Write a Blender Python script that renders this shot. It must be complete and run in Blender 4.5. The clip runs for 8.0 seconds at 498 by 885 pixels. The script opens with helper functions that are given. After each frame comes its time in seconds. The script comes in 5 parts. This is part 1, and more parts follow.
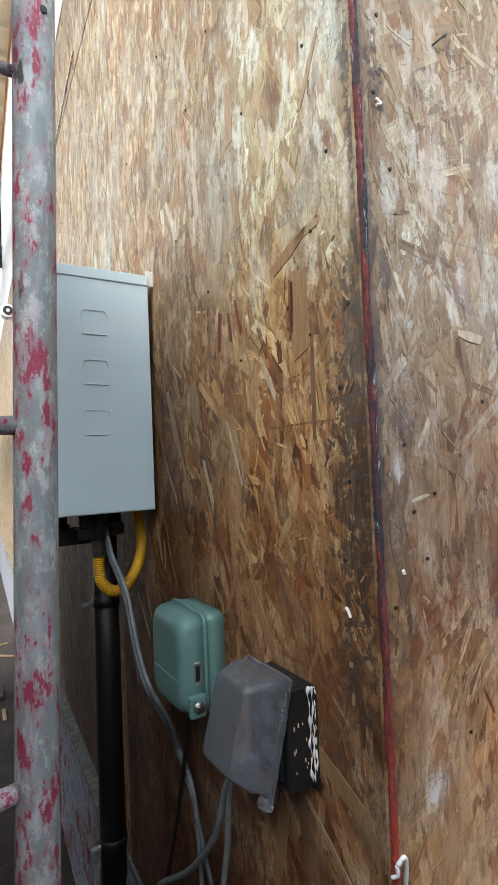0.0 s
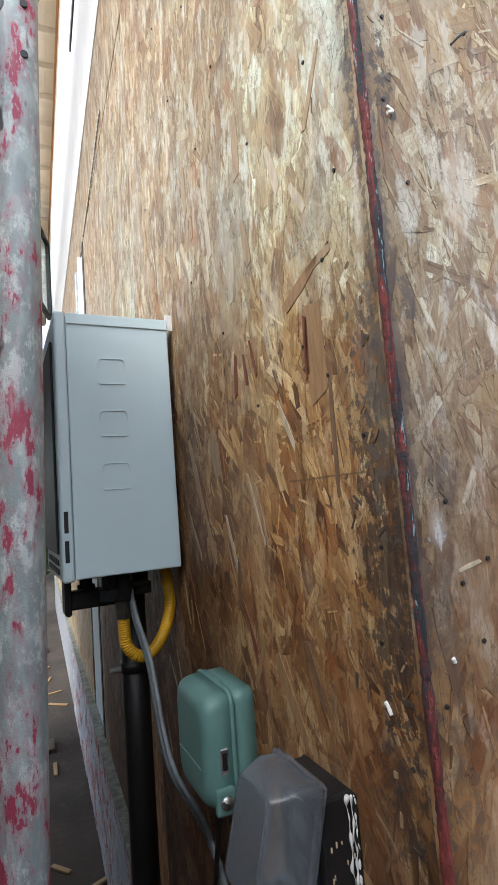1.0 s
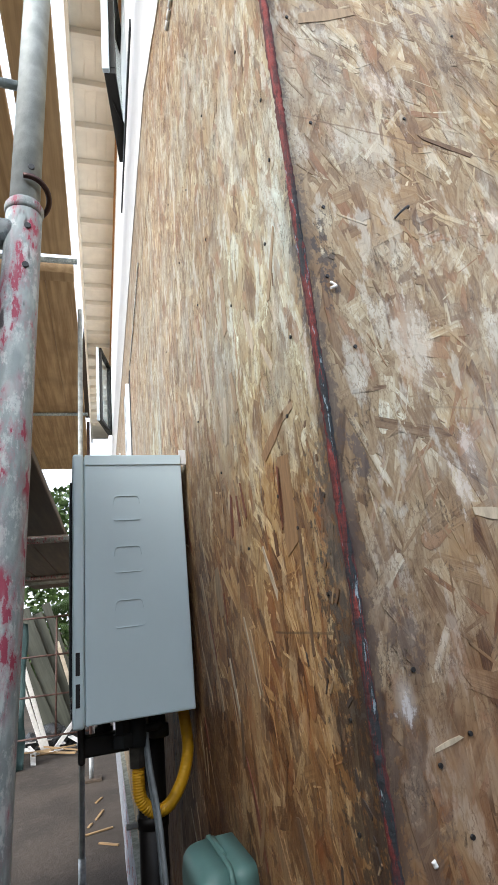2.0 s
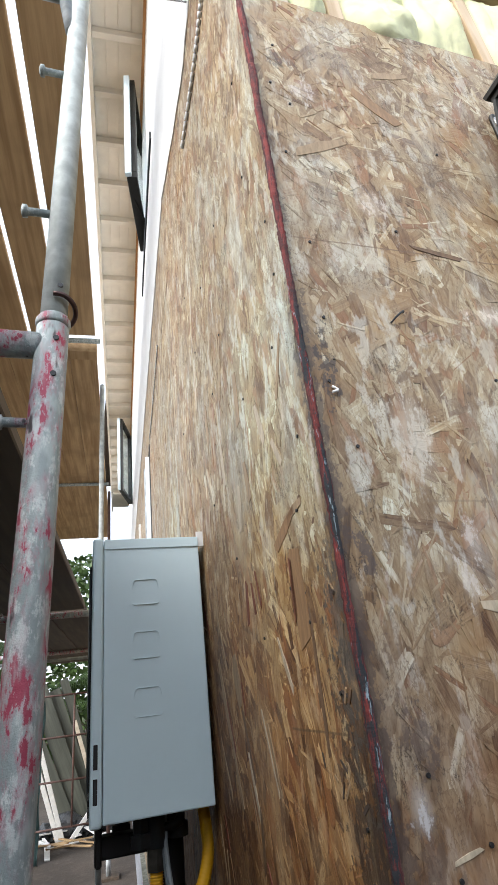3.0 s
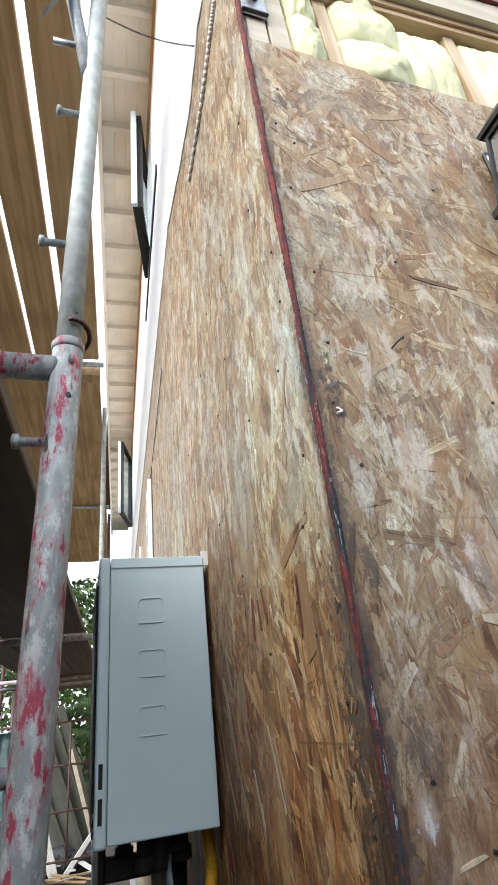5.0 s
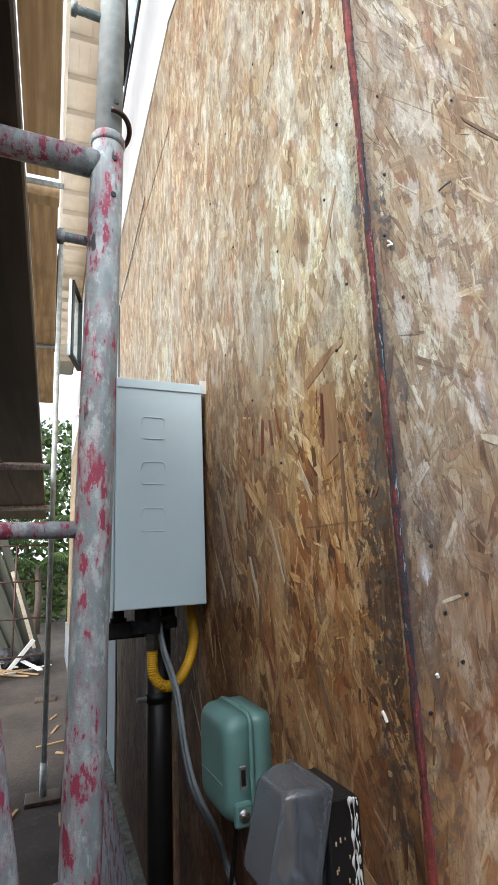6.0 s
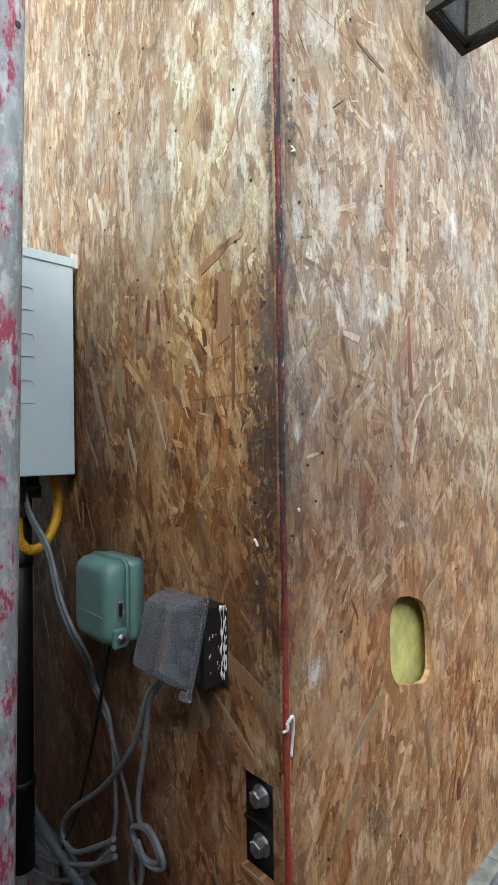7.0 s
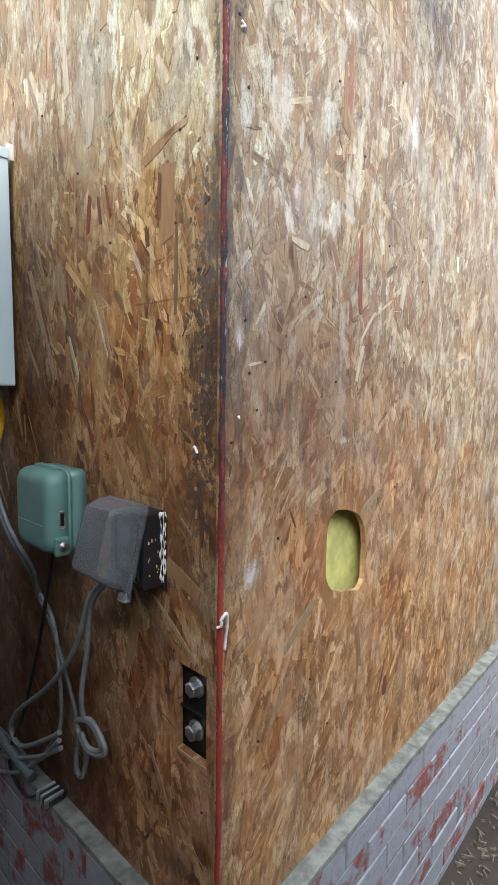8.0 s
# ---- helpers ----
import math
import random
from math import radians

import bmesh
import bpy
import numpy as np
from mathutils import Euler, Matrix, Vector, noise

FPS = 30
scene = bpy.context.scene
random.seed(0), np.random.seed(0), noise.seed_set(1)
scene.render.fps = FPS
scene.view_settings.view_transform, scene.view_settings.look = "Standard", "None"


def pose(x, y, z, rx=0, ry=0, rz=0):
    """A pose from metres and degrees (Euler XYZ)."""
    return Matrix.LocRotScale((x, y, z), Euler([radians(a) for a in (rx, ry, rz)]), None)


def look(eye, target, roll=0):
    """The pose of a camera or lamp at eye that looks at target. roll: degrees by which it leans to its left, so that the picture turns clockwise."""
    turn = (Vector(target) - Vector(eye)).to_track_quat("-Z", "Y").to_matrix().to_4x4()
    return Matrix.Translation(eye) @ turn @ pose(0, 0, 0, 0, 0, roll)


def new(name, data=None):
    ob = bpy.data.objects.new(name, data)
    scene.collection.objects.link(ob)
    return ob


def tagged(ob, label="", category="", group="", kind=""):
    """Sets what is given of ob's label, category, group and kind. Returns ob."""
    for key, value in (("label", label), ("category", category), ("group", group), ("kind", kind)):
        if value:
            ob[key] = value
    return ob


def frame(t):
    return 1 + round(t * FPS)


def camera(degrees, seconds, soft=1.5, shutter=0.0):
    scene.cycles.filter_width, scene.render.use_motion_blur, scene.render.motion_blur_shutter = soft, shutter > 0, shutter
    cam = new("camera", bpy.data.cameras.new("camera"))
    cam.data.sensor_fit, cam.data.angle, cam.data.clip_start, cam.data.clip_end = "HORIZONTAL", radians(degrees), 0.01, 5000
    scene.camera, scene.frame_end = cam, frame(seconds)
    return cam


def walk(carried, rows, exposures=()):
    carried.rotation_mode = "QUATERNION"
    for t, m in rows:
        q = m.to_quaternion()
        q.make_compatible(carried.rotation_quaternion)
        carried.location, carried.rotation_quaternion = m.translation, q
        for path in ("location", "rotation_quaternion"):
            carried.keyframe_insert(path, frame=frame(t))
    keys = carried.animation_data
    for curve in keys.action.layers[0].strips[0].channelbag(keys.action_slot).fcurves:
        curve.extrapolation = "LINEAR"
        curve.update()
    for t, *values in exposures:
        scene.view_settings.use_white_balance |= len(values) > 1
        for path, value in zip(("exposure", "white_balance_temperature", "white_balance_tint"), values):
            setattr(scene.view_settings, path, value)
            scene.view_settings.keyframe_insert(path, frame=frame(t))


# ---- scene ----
cam = camera(50.8, 8.0)
PATH = [
    (0, (-0.452, -0.447, 1.53), (0.603, 1.251, 1.603), -2.4),
    (0.5, (-0.44, -0.38, 1.535), (0.516, 1.375, 1.629), -3.3),
    (1, (-0.365, -0.395, 1.561), (0.525, 1.383, 1.774), -4.5),
    (1.5, (-0.292, -0.44, 1.6), (0.502, 1.348, 2.017), -4.0),
    (2, (-0.271, -0.465, 1.615), (0.411, 1.318, 2.212), -6.0),
    (3.5, (-0.274, -0.532, 1.649), (0.323, 1.148, 2.557), -7.2),
    (4, (-0.277, -0.538, 1.65), (0.318, 1.092, 2.644), -8.0),
    (4.2, (-0.28, -0.542, 1.65), (0.312, 1.071, 2.673), -8.0),
    (5.3, (-0.311, -0.525, 1.602), (0.314, 1.222, 2.349), -5.3),
    (5.5, (-0.337, -0.518, 1.585), (0.311, 1.277, 2.185), -3.9),
    (6, (-0.448, -0.524, 1.545), (0.387, 1.247, 1.954), -2.5),
    (6.5, (-0.579, -0.544, 1.515), (0.675, 0.996, 1.753), -3.1),
    (7, (-0.606, -0.547, 1.489), (0.792, 0.884, 1.511), -0.8),
    (7.5, (-0.58, -0.554, 1.449), (0.846, 0.841, 1.298), 0.9),
    (8, (-0.579, -0.568, 1.442), (0.91, 0.749, 1.222), 0.9),
]
EXPOSURE = [(0, 1.60), (1.5, 1.50), (3.5, 1.31), (5.5, 1.45), (6, 1.60), (6.5, 1.44), (7, 1.66), (8, 1.88)]
walk(cam, [(t, look(eye, target, roll)) for t, eye, target, roll in PATH], EXPOSURE)

# ---- world, sun and exposure ----
world = bpy.data.worlds.new("world")
scene.world = world
world.use_nodes = True
wn = world.node_tree.nodes
sky = wn.new("ShaderNodeTexSky")
sky.sky_type = "NISHITA"
sky.sun_disc = False
sky.sun_elevation, sky.sun_rotation = radians(34), radians(240)
sky.air_density, sky.dust_density, sky.ozone_density = 1.0, 3.0, 1.3
wn["Background"].inputs["Strength"].default_value = 0.15
cloud = wn.new("ShaderNodeMix")
cloud.data_type = "RGBA"
cloud.inputs["Factor"].default_value = 0.65
cloud.inputs[7].default_value = (5.7, 6.2, 7.0, 1.0)
world.node_tree.links.new(sky.outputs["Color"], cloud.inputs[6])
world.node_tree.links.new(cloud.outputs[2], wn["Background"].inputs["Color"])
sun = new("sun", bpy.data.lights.new("sun", "SUN"))
sun.data.energy, sun.data.angle, sun.data.color = 1.5, radians(40), (0.98, 0.99, 1.0)
sun.matrix_world = look((-6.0, -3.5, 4.7), (0, 0, 0))

# ---- mesh helpers ----
NEAR = pose(0, 0, 0, 0, 0, -0.86)          # axes of the west wall's first sheet
FAR = pose(0.015, 1.0, 0, 0, 0, -4.3)      # axes of the west wall beyond it


def box(bm, x, y, z, m=None):
    vs = [bm.verts.new((a, b, c)) for a in x for b in y for c in z]
    for q in ((0, 1, 3, 2), (4, 6, 7, 5), (0, 4, 5, 1), (2, 3, 7, 6), (0, 2, 6, 4), (1, 5, 7, 3)):
        bm.faces.new([vs[i] for i in q])
    if m is not None:
        bmesh.ops.transform(bm, matrix=m, verts=vs)
    return vs


def rbox(x, y, z, r=0.004, seg=2):
    bm = bmesh.new()
    box(bm, x, y, z)
    bmesh.ops.bevel(bm, geom=bm.edges[:], offset=r, segments=seg, affect="EDGES", profile=0.5)
    return bm


def sweep(bm, pts, r, n=10, cap=True):
    """A tube along points; r is one radius or one for each point."""
    pts = [Vector(p) for p in pts]
    rr = r if isinstance(r, (list, tuple)) else [r] * len(pts)
    side = None
    rings = []
    for i, p in enumerate(pts):
        d = (pts[min(i + 1, len(pts) - 1)] - pts[max(i - 1, 0)]).normalized()
        if side is None:
            side = d.cross(Vector((0.3, 0.5, 0.81))).normalized()
        side = (side - d * side.dot(d)).normalized()
        up = d.cross(side)
        rings.append([bm.verts.new(p + rr[i] * (math.cos(2 * math.pi * k / n) * side + math.sin(2 * math.pi * k / n) * up)) for k in range(n)])
    for a, b in zip(rings, rings[1:]):
        for k in range(n):
            f = bm.faces.new((a[k], a[(k + 1) % n], b[(k + 1) % n], b[k]))
            f.smooth = n > 6
    if cap:
        bm.faces.new(rings[0][::-1])
        bm.faces.new(rings[-1])
    return bm


def tube(pts, r, n=12):
    return sweep(bmesh.new(), pts, r, n)


def curve(keys, steps=8):
    """Points on a smooth line through the keys."""
    k = [Vector(p) for p in keys]
    k = [2 * k[0] - k[1]] + k + [2 * k[-1] - k[-2]]
    out = []
    for a, b, c, d in zip(k, k[1:], k[2:], k[3:]):
        for i in range(steps):
            t = i / steps
            out.append(0.5 * (2 * b + (c - a) * t + (2 * a - 5 * b + 4 * c - d) * t * t + (3 * b - a - 3 * c + d) * t ** 3))
    return out + [k[-2]]


def slab(outline, lo, hi, axis="x"):
    """A prism over a closed outline of (u, v); axis is the direction of its thickness."""
    bm = bmesh.new()
    put = {"x": lambda u, v, w: (w, u, v), "y": lambda u, v, w: (u, w, v), "z": lambda u, v, w: (u, v, w)}[axis]
    a = [bm.verts.new(put(u, v, lo)) for u, v in outline]
    b = [bm.verts.new(put(u, v, hi)) for u, v in outline]
    bm.faces.new(a)
    bm.faces.new(b[::-1])
    for i in range(len(a)):
        j = (i + 1) % len(a)
        bm.faces.new((a[j], a[i], b[i], b[j]))
    bmesh.ops.recalc_face_normals(bm, faces=bm.faces[:])
    return bm


def mesh_of(bm, name, material):
    bmesh.ops.recalc_face_normals(bm, faces=bm.faces[:])
    me = bpy.data.meshes.new(name)
    bm.to_mesh(me)
    bm.free()
    for m in material if isinstance(material, (list, tuple)) else [material]:
        me.materials.append(m)
    return me


def part(name, bm, material, parent, label=""):
    ob = new(name, mesh_of(bm, name, material))
    ob.parent = parent
    return tagged(ob, label=label)


def thing(name, m, label, category, group="", kind=""):
    ob = new(name)
    ob.matrix_basis = m
    return tagged(ob, label, category, group, kind)


def solid(name, bm, material, label, category, m=None, group="", kind=""):
    ob = new(name, mesh_of(bm, name, material))
    if m is not None:
        ob.matrix_basis = m
    return tagged(ob, label, category, group, kind)


# ---- materials ----
class Nodes:
    """A short hand for node trees."""

    def __init__(self, name):
        self.m = bpy.data.materials.new(name)
        self.m.use_nodes = True
        self.t = self.m.node_tree
        self.out = self.t.nodes["Principled BSDF"]

    def add(self, kind, **sets):
        n = self.t.nodes.new("ShaderNode" + kind)
        for k, v in sets.items():
            setattr(n, k, v)
        return n

    def wire(self, a, b):
        if isinstance(a, (int, float)):
            b.default_value = a
        elif isinstance(a, (tuple, list)):
            b.default_value = (*a, 1.0)[: len(b.default_value)]
        else:
            self.t.links.new(a, b)

    def calc(self, op, a, b=0.0, clamp=False):
        n = self.add("Math", operation=op, use_clamp=clamp)
        self.wire(a, n.inputs[0])
        self.wire(b, n.inputs[1])
        return n.outputs[0]

    def mix(self, fac, a, b, blend="MIX"):
        n = self.add("Mix", data_type="RGBA", blend_type=blend)
        self.wire(fac, n.inputs["Factor"])
        self.wire(a, n.inputs[6])
        self.wire(b, n.inputs[7])
        return n.outputs[2]

    def coords(self, scale=(1, 1, 1), turn=(0, 0, 0), shift=(0, 0, 0), source="Object"):
        tc = self.add("TexCoord")
        mp = self.add("Mapping")
        self.t.links.new(tc.outputs[source], mp.inputs["Vector"])
        mp.inputs["Scale"].default_value = scale
        mp.inputs["Rotation"].default_value = [radians(a) for a in turn]
        mp.inputs["Location"].default_value = shift
        return mp.outputs["Vector"]

    def noise(self, vec, scale, detail=4.0, rough=0.55, out="Fac"):
        n = self.add("TexNoise")
        self.wire(vec, n.inputs["Vector"])
        n.inputs["Scale"].default_value, n.inputs["Detail"].default_value, n.inputs["Roughness"].default_value = scale, detail, rough
        return n.outputs[out]

    def ramp(self, fac, *stops):
        n = self.add("ValToRGB")
        self.wire(fac, n.inputs["Fac"])
        el = n.color_ramp.elements
        while len(el) < len(stops):
            el.new(0.5)
        for e, (p, c) in zip(el, stops):
            e.position, e.color = p, (*c, 1) if len(c) == 3 else c
        return n.outputs["Color"]

    def step(self, fac, a, b):
        n = self.add("MapRange", interpolation_type="SMOOTHSTEP")
        self.wire(fac, n.inputs["Value"])
        n.inputs["From Min"].default_value, n.inputs["From Max"].default_value = a, b
        return n.outputs["Result"]

    def done(self, color, rough=0.6, metal=0.0, height=None, depth=0.001, strength=0.6, **more):
        self.wire(color, self.out.inputs["Base Color"])
        self.wire(rough, self.out.inputs["Roughness"])
        self.wire(metal, self.out.inputs["Metallic"])
        for k, v in more.items():
            self.wire(v, self.out.inputs[k.replace("_", " ")])
        if height is not None:
            b = self.add("Bump")
            b.inputs["Strength"].default_value, b.inputs["Distance"].default_value = strength, depth
            self.wire(height, b.inputs["Height"])
            self.t.links.new(b.outputs["Normal"], self.out.inputs["Normal"])
        return self.m


def plain(name, color, rough=0.6, metal=0.0, vary=0.25, scale=9.0, depth=0.0006, **more):
    """Colour with stains and fine grain."""
    n = Nodes(name)
    v = n.coords()
    big, fine = n.noise(v, scale, 5), n.noise(v, scale * 22, 3)
    c = n.mix(n.step(big, 0.3, 0.75), [a * (1 - vary) for a in color], [min(1, a * (1 + vary * 0.7)) for a in color])
    c = n.mix(n.calc("MULTIPLY", n.step(fine, 0.45, 0.8), vary * 0.6), c, [a * 0.5 for a in color])
    r = n.calc("ADD", n.calc("MULTIPLY", big, 0.2), rough - 0.1)
    return n.done(c, r, metal, fine, depth, **more)


def lumber(name, light, dark, along="y", scale=1.0, rough=0.65):
    """Sawn wood with grain along one axis."""
    n = Nodes(name)
    s = {"x": (2, 40, 40), "y": (40, 2, 40), "z": (40, 40, 2)}[along]
    info = n.add("ObjectInfo")
    v = n.coords([a * scale for a in s])
    vv = n.add("VectorMath", operation="ADD")
    n.wire(v, vv.inputs[0])
    sh = n.add("CombineXYZ")
    n.wire(n.calc("MULTIPLY", info.outputs["Random"], 31.0), sh.inputs[0])
    n.wire(n.calc("MULTIPLY", info.outputs["Random"], 17.0), sh.inputs[2])
    n.wire(sh.outputs[0], vv.inputs[1])
    g = n.noise(vv.outputs[0], 1.0, 6, 0.6)
    wide = n.noise(n.coords(), 2.5, 3)
    c = n.mix(n.step(g, 0.33, 0.68), dark, light)
    c = n.mix(n.calc("MULTIPLY", n.step(wide, 0.45, 0.75), 0.45), c, [a * 0.6 for a in dark])
    c = n.mix(n.calc("MULTIPLY", info.outputs["Random"], 0.3), c, [a * 0.8 for a in light])
    return n.done(c, rough, 0, g, 0.001)


def strand_board(name, across):
    """Oriented strand board: overlapping flakes in layers of differing direction. across is the wall's level axis."""
    n = Nodes(name)
    tc = n.add("TexCoord")
    sp = n.add("SeparateXYZ")
    n.wire(tc.outputs["Object"], sp.inputs[0])
    flat = n.add("CombineXYZ")
    n.wire(sp.outputs[{"x": 0, "y": 1}[across]], flat.inputs[0])
    n.wire(sp.outputs[2], flat.inputs[1])
    uv = flat.outputs[0]
    warp = n.noise(uv, 9.0, 3, 0.5, "Color")
    off = n.add("VectorMath", operation="MULTIPLY_ADD")
    n.wire(warp, off.inputs[0])
    off.inputs[1].default_value, off.inputs[2].default_value = (0.012, 0.012, 0), (0, 0, 0)
    bent = n.add("VectorMath", operation="ADD")
    n.wire(uv, bent.inputs[0])
    n.wire(off.outputs[0], bent.inputs[1])
    color, high = None, None
    layers = [(88, 4.5, 9.0, 0.0), (52, 4.8, 12.0, 0.3), (118, 4.9, 11.0, 0.35), (84, 4.2, 22.0, 0.45), (62, 7.2, 30.0, 0.62), (124, 8.0, 34.0, 0.66), (76, 11.0, 70.0, 0.72)]
    for i, (ang, lng, wid, cut) in enumerate(layers):
        mp = n.add("Mapping", vector_type="TEXTURE")
        n.wire(bent.outputs[0], mp.inputs["Vector"])
        mp.inputs["Rotation"].default_value = (0, 0, radians(ang))
        mp.inputs["Location"].default_value = (0.37 * i, 0.61 * i, 0)
        mp.inputs["Scale"].default_value = (1 / lng, 1 / wid, 1)
        vo = n.add("TexVoronoi", voronoi_dimensions="2D", feature="F1", distance="CHEBYCHEV")
        n.wire(mp.outputs[0], vo.inputs["Vector"])
        vo.inputs["Scale"].default_value = 1.0
        vo.inputs["Randomness"].default_value = 0.9
        cs = n.add("SeparateColor")
        n.wire(vo.outputs["Color"], cs.inputs[0])
        gr = n.add("Mapping", vector_type="TEXTURE")
        n.wire(bent.outputs[0], gr.inputs["Vector"])
        gr.inputs["Rotation"].default_value = (0, 0, radians(ang + 2))
        gr.inputs["Scale"].default_value = (1 / 7.0, 1 / 170.0, 1)
        grain = n.noise(gr.outputs[0], 1.0, 5, 0.65)
        tone = n.calc("ADD", n.calc("ADD", n.calc("MULTIPLY", cs.outputs[0], 0.72), 0.13), n.calc("MULTIPLY", n.calc("SUBTRACT", grain, 0.5), 0.85))
        col = n.ramp(tone, (0.0, (0.070, 0.034, 0.015)), (0.14, (0.175, 0.100, 0.047)), (0.36, (0.295, 0.192, 0.098)), (0.62, (0.395, 0.280, 0.155)), (0.85, (0.525, 0.415, 0.265)), (1.0, (0.67, 0.58, 0.42)))
        reach = n.calc("ADD", vo.outputs["Distance"], n.calc("MULTIPLY", n.calc("SUBTRACT", grain, 0.5), 0.22))
        mask = n.calc("MULTIPLY", n.step(cs.outputs[1], cut, cut + 0.02), n.step(reach, 0.45, 0.36))
        # Rim darkened for the edge shadow between flakes, painted into the colour.
        rim = n.calc("MULTIPLY", n.step(reach, 0.34, 0.40), 0.42)
        col = n.mix(n.calc("MULTIPLY", rim, n.step(cs.outputs[2], 0.35, 0.6)), col, (0.15, 0.078, 0.035))
        lift = n.calc("ADD", n.calc("MULTIPLY", cs.outputs[2], 0.8), n.calc("MULTIPLY", grain, 0.5))
        if color is None:
            color, high = col, lift
        else:
            color = n.mix(n.calc("MULTIPLY", mask, 0.88), color, col)
            hm = n.add("Mix", data_type="FLOAT")
            n.wire(mask, hm.inputs["Factor"])
            n.wire(high, hm.inputs[2])
            n.wire(n.calc("ADD", lift, 0.3), hm.inputs[3])
            high = hm.outputs[0]
    color, high = weather(n, color, high, uv)
    return n, color, high, uv, sp


def flake_board(name, across, spread=0.72, resin_shade=0.26):
    """Single strands: a tone for each, grain along it, a darker resinous rim with painted edge shadow."""
    n = Nodes(name)
    tc = n.add("TexCoord")
    sp = n.add("SeparateXYZ")
    n.wire(tc.outputs["Object"], sp.inputs[0])
    flat = n.add("CombineXYZ")
    n.wire(sp.outputs[{"x": 0, "y": 1}[across]], flat.inputs[0])
    n.wire(sp.outputs[2], flat.inputs[1])
    uv = flat.outputs[0]
    along = n.add("UVMap", uv_map="strand")
    rims = n.add("UVMap", uv_map="rim")
    gm = n.add("Mapping")
    n.wire(along.outputs[0], gm.inputs["Vector"])
    gm.inputs["Scale"].default_value = (11, 260, 1)
    grain = n.noise(gm.outputs[0], 1.0, 5, 0.65)
    pm = n.add("Mapping")
    n.wire(along.outputs[0], pm.inputs["Vector"])
    pm.inputs["Scale"].default_value = (28, 90, 1)
    patch = n.noise(pm.outputs[0], 1.0, 4, 0.6)
    isl = n.add("NewGeometry").outputs["Random Per Island"]
    tone = n.calc("ADD", n.calc("ADD", n.calc("MULTIPLY", isl, spread), 0.52 - spread / 2), n.calc("MULTIPLY", n.calc("SUBTRACT", grain, 0.5), 0.75))
    drift = n.noise(uv, 9.0, 4, 0.6)
    tone = n.calc("ADD", tone, n.calc("MULTIPLY", n.calc("SUBTRACT", drift, 0.5), 0.9))
    tone = n.calc("ADD", tone, n.calc("MULTIPLY", n.calc("SUBTRACT", patch, 0.5), 0.5))
    color = n.ramp(tone, (0.0, (0.10, 0.046, 0.020)), (0.14, (0.185, 0.102, 0.047)), (0.42, (0.305, 0.196, 0.100)), (0.72, (0.415, 0.300, 0.170)), (0.92, (0.56, 0.455, 0.30)), (1.0, (0.66, 0.57, 0.41)))
    red = n.step(n.calc("FRACT", n.calc("MULTIPLY", isl, 37.0)), 0.88, 0.90)
    color = n.mix(n.calc("MULTIPLY", red, 0.6), color, (0.27, 0.115, 0.048))
    sr = n.add("SeparateXYZ")
    n.wire(rims.outputs[0], sr.inputs[0])
    edge = n.calc("ADD", n.calc("ABSOLUTE", sr.outputs[1]), n.calc("MULTIPLY", n.calc("SUBTRACT", patch, 0.5), 0.25))
    tip = n.calc("ADD", n.calc("ABSOLUTE", sr.outputs[0]), n.calc("MULTIPLY", n.calc("SUBTRACT", grain, 0.5), 0.2))
    rim = n.calc("MAXIMUM", n.step(edge, 0.38, 0.50), n.step(tip, 0.44, 0.50))
    # Rim colour: resinous tone plus painted shadow between strands.
    color = n.mix(n.calc("MULTIPLY", rim, resin_shade), color, (0.12, 0.058, 0.026))
    color, high = weather(n, color, grain, uv)
    return n, color, high, uv, sp


